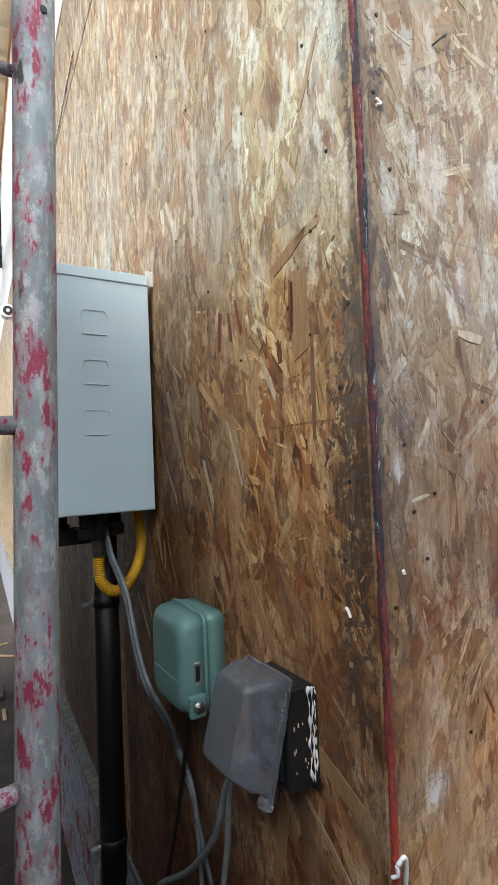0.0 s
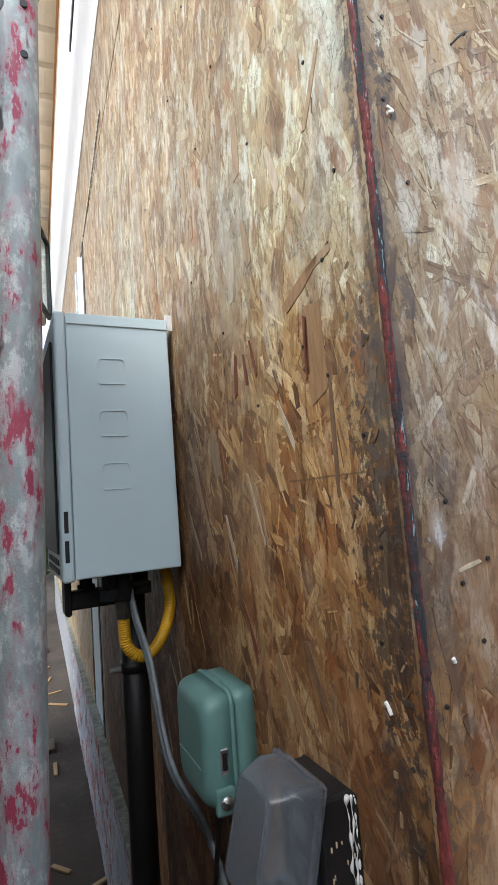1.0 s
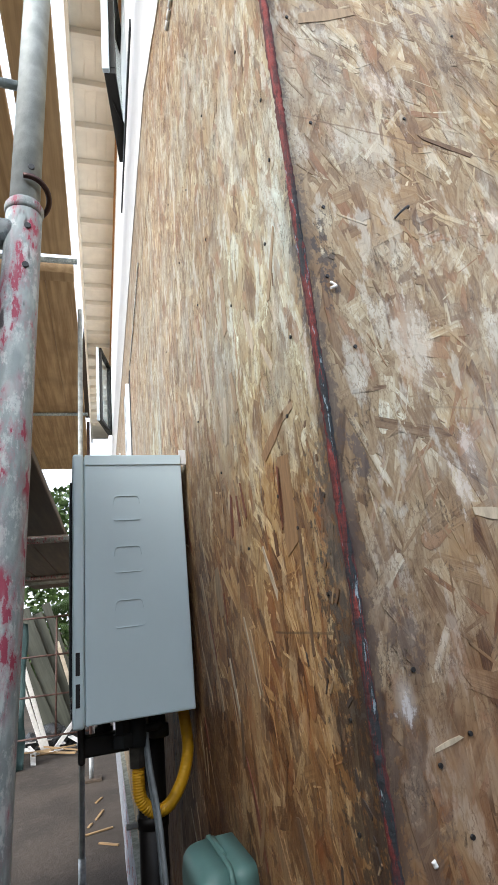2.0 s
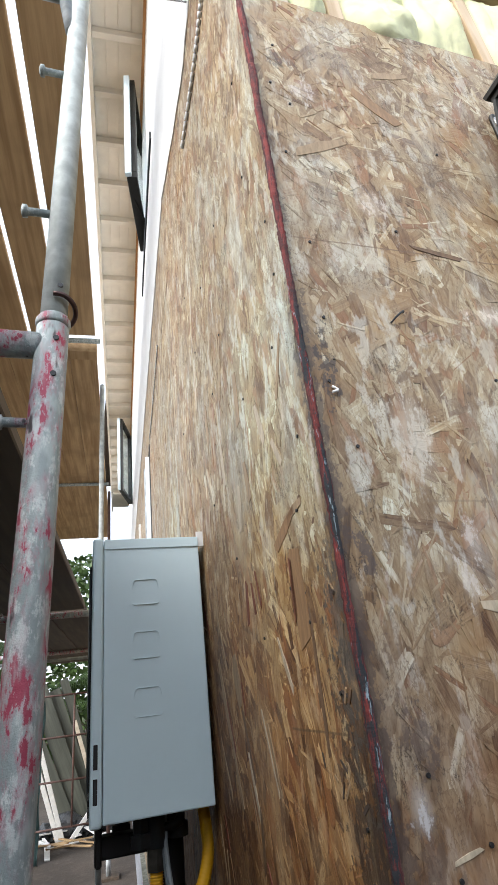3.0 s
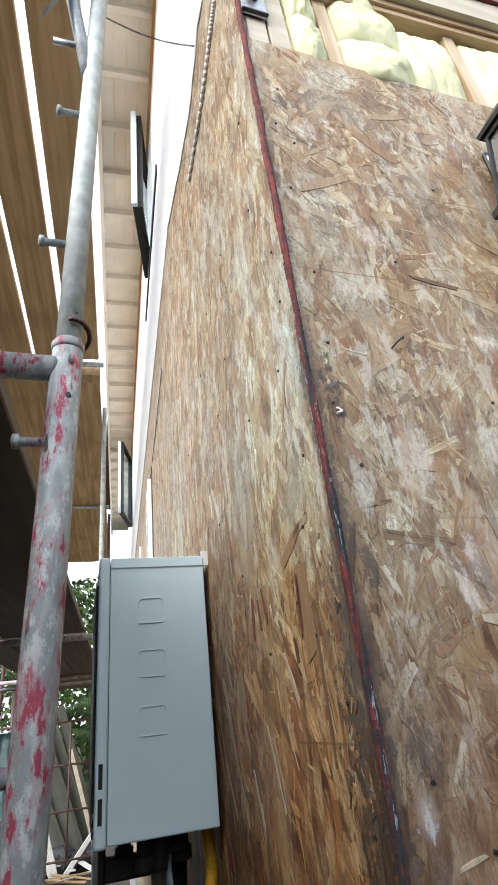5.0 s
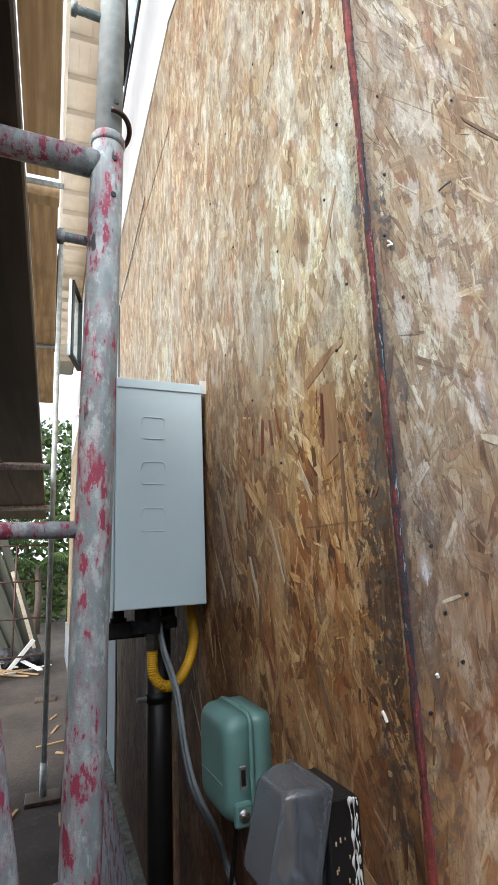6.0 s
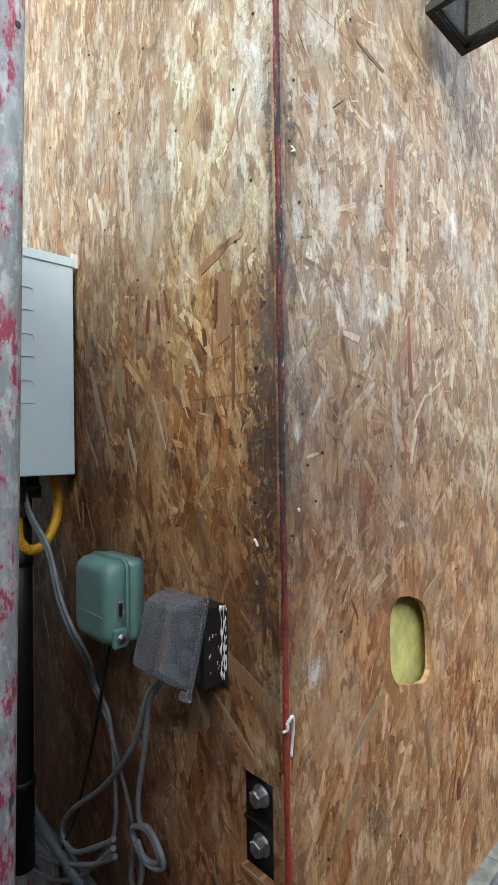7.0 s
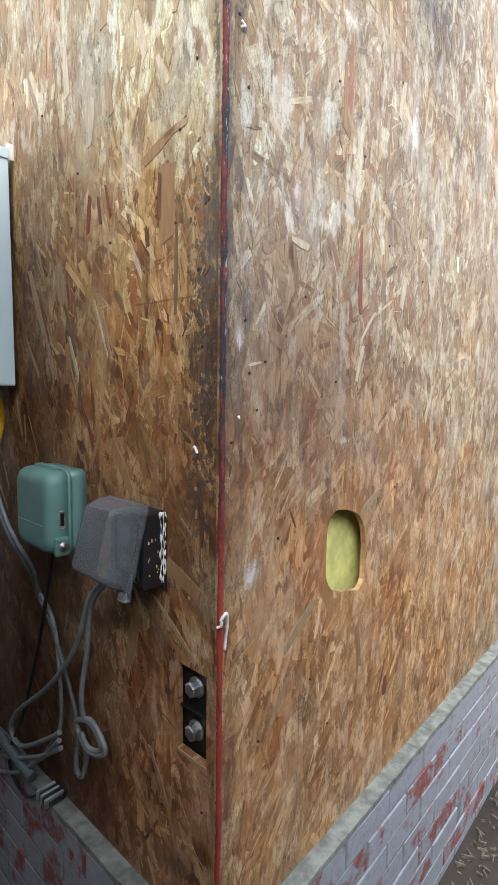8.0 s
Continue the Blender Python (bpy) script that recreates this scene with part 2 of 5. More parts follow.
def weather(n, color, high, uv):
    """Amber and grey patches, lifted pale fibres, resinous streaks and dark splinters."""
    blot = n.noise(uv, 4.2, 7, 0.68)
    color = n.mix(n.calc("MULTIPLY", n.step(blot, 0.56, 0.40), 0.75), color, (0.92, 0.74, 0.55), "MULTIPLY")
    wash = n.noise(n.coords((7, 7, 3.4), shift=(3, 1, 6)), 1.0, 7, 0.68)
    color = n.mix(n.calc("MULTIPLY", n.step(wash, 0.47, 0.66), 0.55), color, (0.40, 0.35, 0.275))
    umber = n.noise(n.coords((13, 13, 5.5), shift=(8, 2, 9)), 1.0, 6, 0.7)
    color = n.mix(n.calc("MULTIPLY", n.step(umber, 0.50, 0.64), 0.70), color, (0.52, 0.40, 0.30), "MULTIPLY")
    fibre = n.noise(n.coords((150, 150, 17), shift=(1, 2, 3)), 1.0, 5, 0.7)
    color = n.mix(n.calc("MULTIPLY", n.step(fibre, 0.50, 0.70), 0.52), color, (0.50, 0.38, 0.27), "MULTIPLY")
    pale = n.noise(n.coords((26, 26, 10), turn=(7, 7, 0), shift=(4, 8, 2)), 1.0, 5, 0.62)
    color = n.mix(n.calc("MULTIPLY", n.step(pale, 0.56, 0.64), 0.48), color, (0.58, 0.50, 0.385))
    lean = n.noise(n.coords((30, 30, 12), turn=(-28, -28, 0), shift=(7, 5, 3)), 1.0, 5, 0.62)
    color = n.mix(n.calc("MULTIPLY", n.step(lean, 0.57, 0.64), 0.50), color, (0.58, 0.49, 0.37))
    splint = n.noise(n.coords((60, 60, 16)), 1.0, 6, 0.75)
    color = n.mix(n.calc("MULTIPLY", n.step(splint, 0.57, 0.70), 0.75), color, (0.085, 0.042, 0.02))
    curl = n.noise(n.coords((95, 95, 48), turn=(20, 20, 0), shift=(6, 4, 1)), 1.0, 4, 0.6)
    curls = n.calc("MULTIPLY", n.step(n.calc("ABSOLUTE", n.calc("SUBTRACT", curl, 0.5)), 0.030, 0.006), n.step(blot, 0.44, 0.56))
    color = n.mix(n.calc("MULTIPLY", curls, 0.55), color, (0.16, 0.085, 0.04))
    rust = n.noise(n.coords((11, 11, 4), shift=(9, 3, 5)), 1.0, 5, 0.7)
    color = n.mix(n.calc("MULTIPLY", n.step(rust, 0.57, 0.70), 0.6), color, (0.33, 0.135, 0.050))
    color = n.mix(1.0, color, (0.958, 1.03, 1.07), "MULTIPLY")
    crack = n.noise(n.coords((26, 26, 9), turn=(25, 25, 0), shift=(2, 7, 4)), 1.0, 7, 0.72)
    thin = n.step(n.calc("ABSOLUTE", n.calc("SUBTRACT", crack, 0.5)), 0.012, 0.002)
    where = n.step(n.noise(uv, 14.0, 4, 0.6), 0.50, 0.62)
    color = n.mix(n.calc("MULTIPLY", n.calc("MULTIPLY", thin, where), 0.75), color, (0.055, 0.028, 0.014))
    high = n.calc("SUBTRACT", high, n.calc("MULTIPLY", n.calc("MULTIPLY", thin, where), 0.8))
    return color, high


def wall_board(name, across, stains, base=strand_board):
    """Strand board weathered by what has run down it: mould by the corner, filler smears, water marks; the damp tints
    also hold painted shade.
    """
    n, color, high, uv, sp = base(name, across)
    u, z = sp.outputs[{"x": 0, "y": 1}[across]], sp.outputs[2]
    ragged = n.noise(uv, 7.0, 6, 0.7)
    fine = n.noise(uv, 60.0, 4, 0.75)
    streak = n.noise(n.coords((70, 70, 22), shift=(1, 5, 3)), 1.0, 6, 0.75)
    for kind, u0, z0, ru, rz, tint, amount in stains:
        if kind in ("line", "seam"):
            lean = n.calc("MULTIPLY", n.calc("SUBTRACT", u, u0), rz if kind == "line" else 0.0)
            wob = n.calc("MULTIPLY", n.calc("SUBTRACT", ragged, 0.5), 0.006)
            if kind == "line":
                off = n.calc("ABSOLUTE", n.calc("ADD", n.calc("SUBTRACT", n.calc("SUBTRACT", z, z0), lean), wob))
                ends = n.step(n.calc("ABSOLUTE", n.calc("SUBTRACT", u, u0)), ru, ru * 0.9)
                f = n.calc("MULTIPLY", n.step(off, 0.0022, 0.0006), ends)
            else:
                off = n.calc("ABSOLUTE", n.calc("ADD", n.calc("SUBTRACT", u, u0), wob))
                ends = n.step(n.calc("ABSOLUTE", n.calc("SUBTRACT", z, z0)), rz, rz * 0.8)
                f = n.calc("MULTIPLY", n.step(off, ru * 1.6, ru * 0.5), ends)
            f = n.calc("MULTIPLY", f, n.step(fine, 0.25, 0.5))
            color = n.mix(n.calc("MULTIPLY", f, amount), color, tint)
            continue
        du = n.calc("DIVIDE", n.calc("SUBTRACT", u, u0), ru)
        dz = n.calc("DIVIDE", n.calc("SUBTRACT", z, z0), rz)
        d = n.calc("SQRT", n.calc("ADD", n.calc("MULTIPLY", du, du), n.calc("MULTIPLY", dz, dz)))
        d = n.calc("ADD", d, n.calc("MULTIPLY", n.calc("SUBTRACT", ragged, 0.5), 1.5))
        if kind == "rust":
            d = n.calc("SUBTRACT", d, n.calc("MULTIPLY", n.calc("SUBTRACT", ragged, 0.5), 1.1))
            f = n.step(d, 1.0, 0.85)
        elif kind == "mould":
            e = n.calc("ADD", d, n.calc("MULTIPLY", n.calc("SUBTRACT", streak, 0.5), 3.2))
            e = n.calc("ADD", e, n.calc("MULTIPLY", n.calc("SUBTRACT", fine, 0.5), 3.4))
            color = n.mix(n.calc("MULTIPLY", n.step(d, 1.7, 0.1), amount * 0.5), color, (0.50, 0.42, 0.36), "MULTIPLY")
            f = n.calc("MULTIPLY", n.step(e, 0.62, 0.40), 0.92)
        elif kind == "smear":
            e = n.calc("ADD", d, n.calc("MULTIPLY", n.calc("SUBTRACT", streak, 0.5), 5.5))
            e = n.calc("ADD", e, n.calc("MULTIPLY", n.calc("SUBTRACT", fine, 0.5), 3.0))
            f = n.calc("MAXIMUM", n.calc("MULTIPLY", n.step(e, 0.95, 0.1), 0.8), n.calc("MULTIPLY", n.step(d, 1.3, 0.2), 0.35))
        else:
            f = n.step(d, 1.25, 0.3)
        color = n.mix(n.calc("MULTIPLY", f, amount), color, tint, "MULTIPLY" if kind in ("wet_shading", "grey") else "MIX")
    return n.done(color, n.calc("ADD", 0.42, n.calc("MULTIPLY", ragged, 0.3)), 0, high, 0.0016, 0.7)


WEST_STAINS = [
    # Lower-wall tints: damp brown board plus shade put into the colour.
    ("wet_shading", 0.80, 0.60, 0.72, 1.00, (0.27, 0.145, 0.085), 0.95),
    ("wet_shading", 0.10, 0.62, 0.5, 0.42, (1.32, 0.90, 0.66), 0.9),
    ("wet_shading", 0.16, 1.15, 0.20, 0.26, (0.62, 0.50, 0.43), 0.85),
    ("wet_shading", 0.42, 1.45, 0.9, 0.55, (1.0, 0.74, 0.47), 0.9),
    ("wet_shading", 0.62, 1.35, 0.10, 0.55, (0.45, 0.33, 0.25), 0.8),
    ("grey", 0.20, 1.95, 0.24, 0.34, (1.25, 1.42, 1.50), 0.9),
    ("grey", 0.30, 2.4, 0.8, 0.75, (0.97, 1.07, 1.14), 0.9),
    ("grey", 0.03, 1.75, 0.07, 0.55, (1.10, 1.22, 1.36), 0.9),
    ("mould", 0.012, 1.60, 0.016, 0.75, (0.06, 0.045, 0.038), 0.7),
    ("mould", 0.040, 1.46, 0.060, 0.30, (0.038, 0.027, 0.021), 0.85),
    ("mould", 0.03, 1.68, 0.035, 0.20, (0.10, 0.085, 0.07), 0.75),
    ("mould", 0.02, 2.02, 0.014, 0.13, (0.05, 0.042, 0.036), 0.7),
    ("mould", 0.05, 1.25, 0.045, 0.14, (0.06, 0.036, 0.026), 0.6),
    ("mould", 0.09, 0.55, 0.05, 0.03, (0.06, 0.02, 0.02), 0.6),
    ("smear", 0.028, 1.87, 0.008, 0.06, (0.66, 0.61, 0.52), 0.8),
    ("smear", 0.23, 1.83, 0.02, 0.05, (0.60, 0.56, 0.44), 0.6),
    ("smear", 0.10, 1.99, 0.02, 0.03, (0.66, 0.60, 0.48), 0.6),
    ("line", 0.14, 1.58, 0.09, 0.0, (0.10, 0.06, 0.03), 0.7),
]
SOUTH_STAINS = [
    # Orange-brown damp board tints with lighter and darker shading painted in.
    ("wet_shading", 0.5, 0.70, 1.1, 0.70, (1.42, 1.09, 0.84), 0.9),
    ("wet_shading", 0.22, 1.47, 0.30, 0.30, (0.70, 0.63, 0.61), 0.85),
    ("wet_shading", 0.3, 1.30, 0.6, 0.45, (0.88, 0.76, 0.69), 0.8),
    ("grey", 0.07, 1.75, 0.08, 0.45, (1.05, 1.15, 1.30), 0.8),
    ("grey", 0.30, 1.70, 0.22, 0.25, (1.12, 1.25, 1.40), 0.8),
    ("grey", 0.4, 2.4, 0.8, 0.6, (1.02, 1.06, 1.12), 0.8),
    ("mould", 0.008, 1.70, 0.012, 0.8, (0.07, 0.05, 0.045), 0.65),
    ("mould", 0.03, 2.0, 0.018, 0.07, (0.05, 0.04, 0.036), 0.85),
    ("mould", 0.05, 1.57, 0.018, 0.045, (0.08, 0.06, 0.055), 0.55),
    ("mould", 0.03, 1.76, 0.016, 0.05, (0.08, 0.06, 0.055), 0.8),
    ("mould", 0.035, 1.40, 0.030, 0.28, (0.11, 0.075, 0.055), 0.6),
    ("mould", 0.02, 0.75, 0.02, 0.22, (0.10, 0.05, 0.035), 0.5),
    ("mould", 0.05, 2.68, 0.022, 0.04, (0.05, 0.04, 0.036), 0.6),
    ("mould", 0.24, 0.80, 0.03, 0.05, (0.06, 0.03, 0.025), 0.6),
    ("smear", 0.138, 1.905, 0.028, 0.06, (0.70, 0.63, 0.52), 0.7),
    ("smear", 0.16, 1.72, 0.014, 0.03, (0.66, 0.62, 0.57), 0.75),
    ("smear", 0.178, 1.765, 0.012, 0.03, (0.66, 0.62, 0.57), 0.75),
    ("smear", 0.132, 1.905, 0.030, 0.065, (0.50, 0.46, 0.38), 0.9),
    ("smear", 0.27, 1.74, 0.05, 0.014, (0.72, 0.67, 0.60), 0.7),
    ("smear", 0.075, 1.12, 0.026, 0.028, (0.66, 0.64, 0.63), 0.85),
    ("smear", 0.035, 1.52, 0.012, 0.022, (0.66, 0.66, 0.67), 0.75),
    ("smear", 0.36, 1.33, 0.03, 0.008, (0.66, 0.58, 0.48), 0.6),
    ("smear", 0.62, 2.02, 0.02, 0.05, (0.78, 0.73, 0.66), 0.8),
    ("smear", 0.33, 2.12, 0.035, 0.02, (0.80, 0.72, 0.62), 0.8),
    ("smear", 0.17, 2.33, 0.025, 0.03, (0.72, 0.64, 0.54), 0.7),
    ("smear", 0.09, 2.60, 0.03, 0.03, (0.74, 0.68, 0.62), 0.6),
    ("rust", 0.40, 1.70, 0.008, 0.07, (0.20, 0.055, 0.03), 0.9),
    ("rust", 0.34, 2.03, 0.009, 0.08, (0.28, 0.10, 0.05), 0.8),
    ("line", 0.30, 2.235, 0.30, 0.02, (0.14, 0.085, 0.05), 0.7),
    ("line", 0.40, 2.47, 0.28, 0.03, (0.16, 0.10, 0.06), 0.5),
    ("line", 0.26, 1.815, 0.14, -0.02, (0.20, 0.15, 0.10), 0.5),
    ("seam", 0.605, 1.3, 0.0012, 0.9, (0.10, 0.055, 0.03), 0.6),
    ("seam", 0.225, 1.2, 0.0010, 0.7, (0.13, 0.07, 0.04), 0.45),
]
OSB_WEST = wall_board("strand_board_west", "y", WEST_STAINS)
OSB_EAST = wall_board("strand_board_south", "x", SOUTH_STAINS)
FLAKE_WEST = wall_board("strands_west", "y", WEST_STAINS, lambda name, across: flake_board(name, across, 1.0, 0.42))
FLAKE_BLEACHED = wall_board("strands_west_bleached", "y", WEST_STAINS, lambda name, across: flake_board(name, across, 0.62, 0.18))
FLAKE_SOUTH = wall_board("strands_south", "x", SOUTH_STAINS, flake_board)
OSB_PLAIN = wall_board("strand_board_far", "y", [])
GALV = plain("galvanised_steel", (0.42, 0.45, 0.46), 0.5, 0.55, 0.3, 25)
STEEL = plain("zinc_plated_steel", (0.55, 0.56, 0.57), 0.35, 0.9, 0.3, 60)
BLACK = plain("black_plastic", (0.012, 0.012, 0.013), 0.5, 0, 0.3, 12)
BLACKPIPE = plain("black_drain_plastic", (0.010, 0.009, 0.009), 0.45, 0, 0.4, 9)
ENAMEL = plain("white_enamel_sheet", (0.61, 0.75, 0.79), 0.42, 0, 0.035, 4, 0.0001)
GRILLE = plain("dark_grille", (0.035, 0.04, 0.042), 0.5, 0.3, 0.3, 20)
GREEN = plain("green_cover_plastic", (0.14, 0.28, 0.255), 0.45, 0, 0.12, 14, 0.0002)
YELLOW = plain("yellow_pipe_coating", (0.80, 0.43, 0.015), 0.42, 0, 0.18, 18)
CABLE = plain("grey_cable_sheath", (0.20, 0.225, 0.235), 0.5, 0, 0.25, 30)
CABLEDARK = plain("dark_grey_cable_sheath", (0.10, 0.12, 0.13), 0.5, 0, 0.25, 30)
CABLEBLACK = plain("black_cable_sheath", (0.012, 0.012, 0.012), 0.5, 0, 0.25, 30)
WHITEPAINT = plain("white_paint", (0.78, 0.78, 0.76), 0.55, 0, 0.12, 20)
SOFFIT = plain("cream_soffit_paint", (0.82, 0.80, 0.74), 0.6, 0, 0.10, 5)
WOOL = plain("glass_wool", (0.90, 0.90, 0.58), 0.95, 0, 0.10, 40, 0.006)
CEMENT = plain("cement_ledge", (0.27, 0.285, 0.25), 0.9, 0, 0.4, 30, 0.003)
WRAPWHITE = plain("white_house_wrap", (0.80, 0.79, 0.76), 0.5, 0, 0.06, 6)
WRAP = plain("house_wrap", (0.62, 0.74, 0.80), 0.4, 0, 0.12, 9)
TARP = plain("blue_green_tarpaulin", (0.09, 0.16, 0.16), 0.5, 0, 0.3, 4, 0.004)
LANTERNMETAL = plain("bronze_lantern_metal", (0.022, 0.022, 0.020), 0.45, 0.3, 0.3, 20)
LEAF = plain("palm_leaf", (0.055, 0.10, 0.022), 0.5, 0, 0.4, 6)
PINE = lumber("pine_lumber", (0.62, 0.45, 0.28), (0.42, 0.26, 0.13), "x")
STUD = lumber("stud_lumber", (0.66, 0.52, 0.36), (0.47, 0.32, 0.18), "z")
PLANK = lumber("scaffold_plank", (0.52, 0.36, 0.19), (0.30, 0.18, 0.08), "y", 0.6)
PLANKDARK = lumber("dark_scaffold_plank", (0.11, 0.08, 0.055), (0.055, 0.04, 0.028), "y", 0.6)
BEAMWOOD = lumber("weathered_beam", (0.60, 0.54, 0.44), (0.45, 0.38, 0.28), "x", 0.5)
REDTRIM = plain("red_brown_primer", (0.22, 0.045, 0.03), 0.6, 0, 0.3, 30)
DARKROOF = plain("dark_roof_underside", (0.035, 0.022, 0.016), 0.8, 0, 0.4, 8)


def scaffold_paint():
    """Galvanised tube with splashes of red paint and cement."""
    n = Nodes("splashed_scaffold_tube")
    v = n.coords((1, 1, 0.34))
    info = n.add("ObjectInfo")
    a = n.noise(n.coords((1, 1, 0.36)), 62.0, 6, 0.72)
    b = n.noise(n.coords((1, 1, 0.3), shift=(3, 1, 7)), 15.0, 4, 0.6)
    low = n.add("SeparateXYZ")
    n.wire(n.coords(), low.inputs[0])
    base = n.mix(n.step(n.noise(v, 70, 3), 0.4, 0.65), (0.23, 0.27, 0.265), (0.33, 0.37, 0.36))
    base = n.mix(n.step(n.noise(n.coords((1, 1, 0.5)), 42, 6, 0.75), 0.50, 0.60), base, (0.45, 0.48, 0.465))
    gone = n.step(low.outputs[2], 2.28, 2.18)
    red = n.calc("MULTIPLY", n.step(a, 0.535, 0.570), n.step(b, 0.43, 0.49))
    pink = n.calc("MULTIPLY", n.step(a, 0.42, 0.54), n.step(b, 0.36, 0.50))
    base = n.mix(n.calc("MULTIPLY", n.calc("MULTIPLY", pink, gone), 0.45), base, (0.36, 0.12, 0.16))
    base = n.mix(n.calc("MULTIPLY", n.calc("MULTIPLY", red, gone), 0.9), base, (0.30, 0.02, 0.055))
    dark = n.step(n.noise(v, 40.0, 3), 0.66, 0.72)
    base = n.mix(dark, base, (0.06, 0.05, 0.05))
    return n.done(base, 0.6, 0.1, n.noise(n.coords(), 95, 5, 0.7), 0.0035)


def corner_paint():
    """Red sealant in the corner with black, blue and white runs."""
    n = Nodes("corner_sealant")
    v = n.coords((3.0, 3.0, 0.42))
    low = n.add("SeparateXYZ")
    n.wire(n.coords(), low.inputs[0])
    a, b = n.noise(v, 52.0, 6, 0.72), n.noise(n.coords((3, 3, 0.33), shift=(5, 2, 1)), 38.0, 6, 0.75)
    c = n.mix(n.step(a, 0.42, 0.6), (0.060, 0.013, 0.012), (0.20, 0.030, 0.024))
    c = n.mix(n.calc("MULTIPLY", n.step(low.outputs[2], 1.28, 1.08), n.step(b, 0.30, 0.48)), c, (0.33, 0.045, 0.026))
    band = n.calc("MULTIPLY", n.step(low.outputs[2], 1.25, 1.42), n.step(low.outputs[2], 2.22, 2.05))
    c = n.mix(n.calc("MULTIPLY", n.step(b, 0.46, 0.51), band), c, (0.018, 0.022, 0.026))
    c = n.mix(n.calc("MULTIPLY", n.step(a, 0.60, 0.63), band), c, (0.24, 0.31, 0.35))
    c = n.mix(n.calc("MULTIPLY", n.step(b, 0.66, 0.68), band), c, (0.60, 0.70, 0.70))
    return n.done(c, 0.8, 0, n.noise(n.coords(), 150.0, 5, 0.7), 0.006)


def brick_paint():
    n = Nodes("mortar_smeared_brick")
    v = n.add("NewGeometry").outputs["Position"]
    info = n.add("ObjectInfo")
    a = n.noise(v, 14.0, 6, 0.7)
    f = n.calc("ADD", a, n.calc("MULTIPLY", n.calc("SUBTRACT", info.outputs["Random"], 0.5), 0.22))
    red = n.mix(n.noise(v, 60, 3), (0.20, 0.05, 0.04), (0.36, 0.10, 0.075))
    c = n.mix(n.step(f, 0.36, 0.48), red, (0.36, 0.38, 0.42))
    c = n.mix(n.calc("MULTIPLY", n.step(n.noise(v, 34.0, 6, 0.75), 0.45, 0.62), 0.5), c, (0.28, 0.25, 0.26))
    return n.done(c, 0.85, 0, n.noise(v, 80, 4), 0.003)


def dirt():
    n = Nodes("trodden_dirt")
    v = n.coords()
    a, b, c = n.noise(v, 1.4, 5), n.noise(v, 11, 6, 0.7), n.noise(v, 70, 4, 0.7)
    k = n.mix(n.step(a, 0.35, 0.65), (0.038, 0.029, 0.022), (0.066, 0.051, 0.039))
    k = n.mix(n.calc("MULTIPLY", n.step(b, 0.5, 0.72), 0.6), k, (0.10, 0.082, 0.066))
    k = n.mix(n.calc("MULTIPLY", n.step(c, 0.55, 0.75), 0.6), k, (0.04, 0.03, 0.022))
    return n.done(k, 0.9, 0, n.calc("ADD", b, n.calc("MULTIPLY", c, 0.3)), 0.02)


def clear_plastic():
    n = Nodes("smoky_clear_plastic")
    haze = n.noise(n.coords(), 24.0, 4)
    return n.done((0.60, 0.64, 0.69), n.calc("ADD", 0.10, n.calc("MULTIPLY", haze, 0.18)), 0, None, Transmission_Weight=0.90, IOR=1.25)


def pane_glass():
    n = Nodes("window_glass")
    return n.done((0.75, 0.85, 0.9), 0.04, 0, None, Transmission_Weight=1.0, IOR=1.3)


SCAFFOLD, SEALANT, BRICK, DIRT, CLEAR, GLASS = scaffold_paint(), corner_paint(), brick_paint(), dirt(), clear_plastic(), pane_glass()

# ---- large structure ----
GROUND = -0.14
g = bmesh.new()
bmesh.ops.create_grid(g, x_segments=2, y_segments=2, size=600)
for v in g.verts:
    v.co.z = GROUND
solid("ground", g, DIRT, "trodden brown dirt with scraps and stones", "ground", kind="structure")


def plate(u, z, lo, hi, axis, hole=None, n=40):
    """A board over u x z, with a hole given as a closed outline that goes right through."""
    bm = bmesh.new()
    put = (lambda a, b, w: (w, a, b)) if axis == "x" else (lambda a, b, w: (a, w, b))

    def cell(u0, u1, z0, z1):
        p, q = put(u0, z0, lo), put(u1, z1, hi)
        box(bm, *[sorted((a, b)) for a, b in zip(p, q)])

    if hole is None:
        cell(u[0], u[1], z[0], z[1])
        return bm
    hu, hz = [a for a, _ in hole], [b for _, b in hole]
    pad = 0.03
    a0, a1, b0, b1 = min(hu) - pad, max(hu) + pad, min(hz) - pad, max(hz) + pad
    for c in ((u[0], a0, z[0], z[1]), (a1, u[1], z[0], z[1]), (a0, a1, z[0], b0), (a0, a1, b1, z[1])):
        cell(*c)
    cu, cz = (a0 + a1) / 2, (b0 + b1) / 2
    rings = []
    for w in (lo, hi):
        inner, outer = [], []
        for a, b in hole:
            s = min((a1 - a0) / 2 / max(abs(a - cu), 1e-6), (b1 - b0) / 2 / max(abs(b - cz), 1e-6))
            inner.append(bm.verts.new(put(a, b, w)))
            outer.append(bm.verts.new(put(cu + (a - cu) * s, cz + (b - cz) * s, w)))
        rings.append((inner, outer))
    m = len(hole)
    for i in range(m):
        j = (i + 1) % m
        for inner, outer in rings:
            bm.faces.new((inner[i], inner[j], outer[j], outer[i]))
        bm.faces.new((rings[0][0][i], rings[0][0][j], rings[1][0][j], rings[1][0][i]))
    return bm


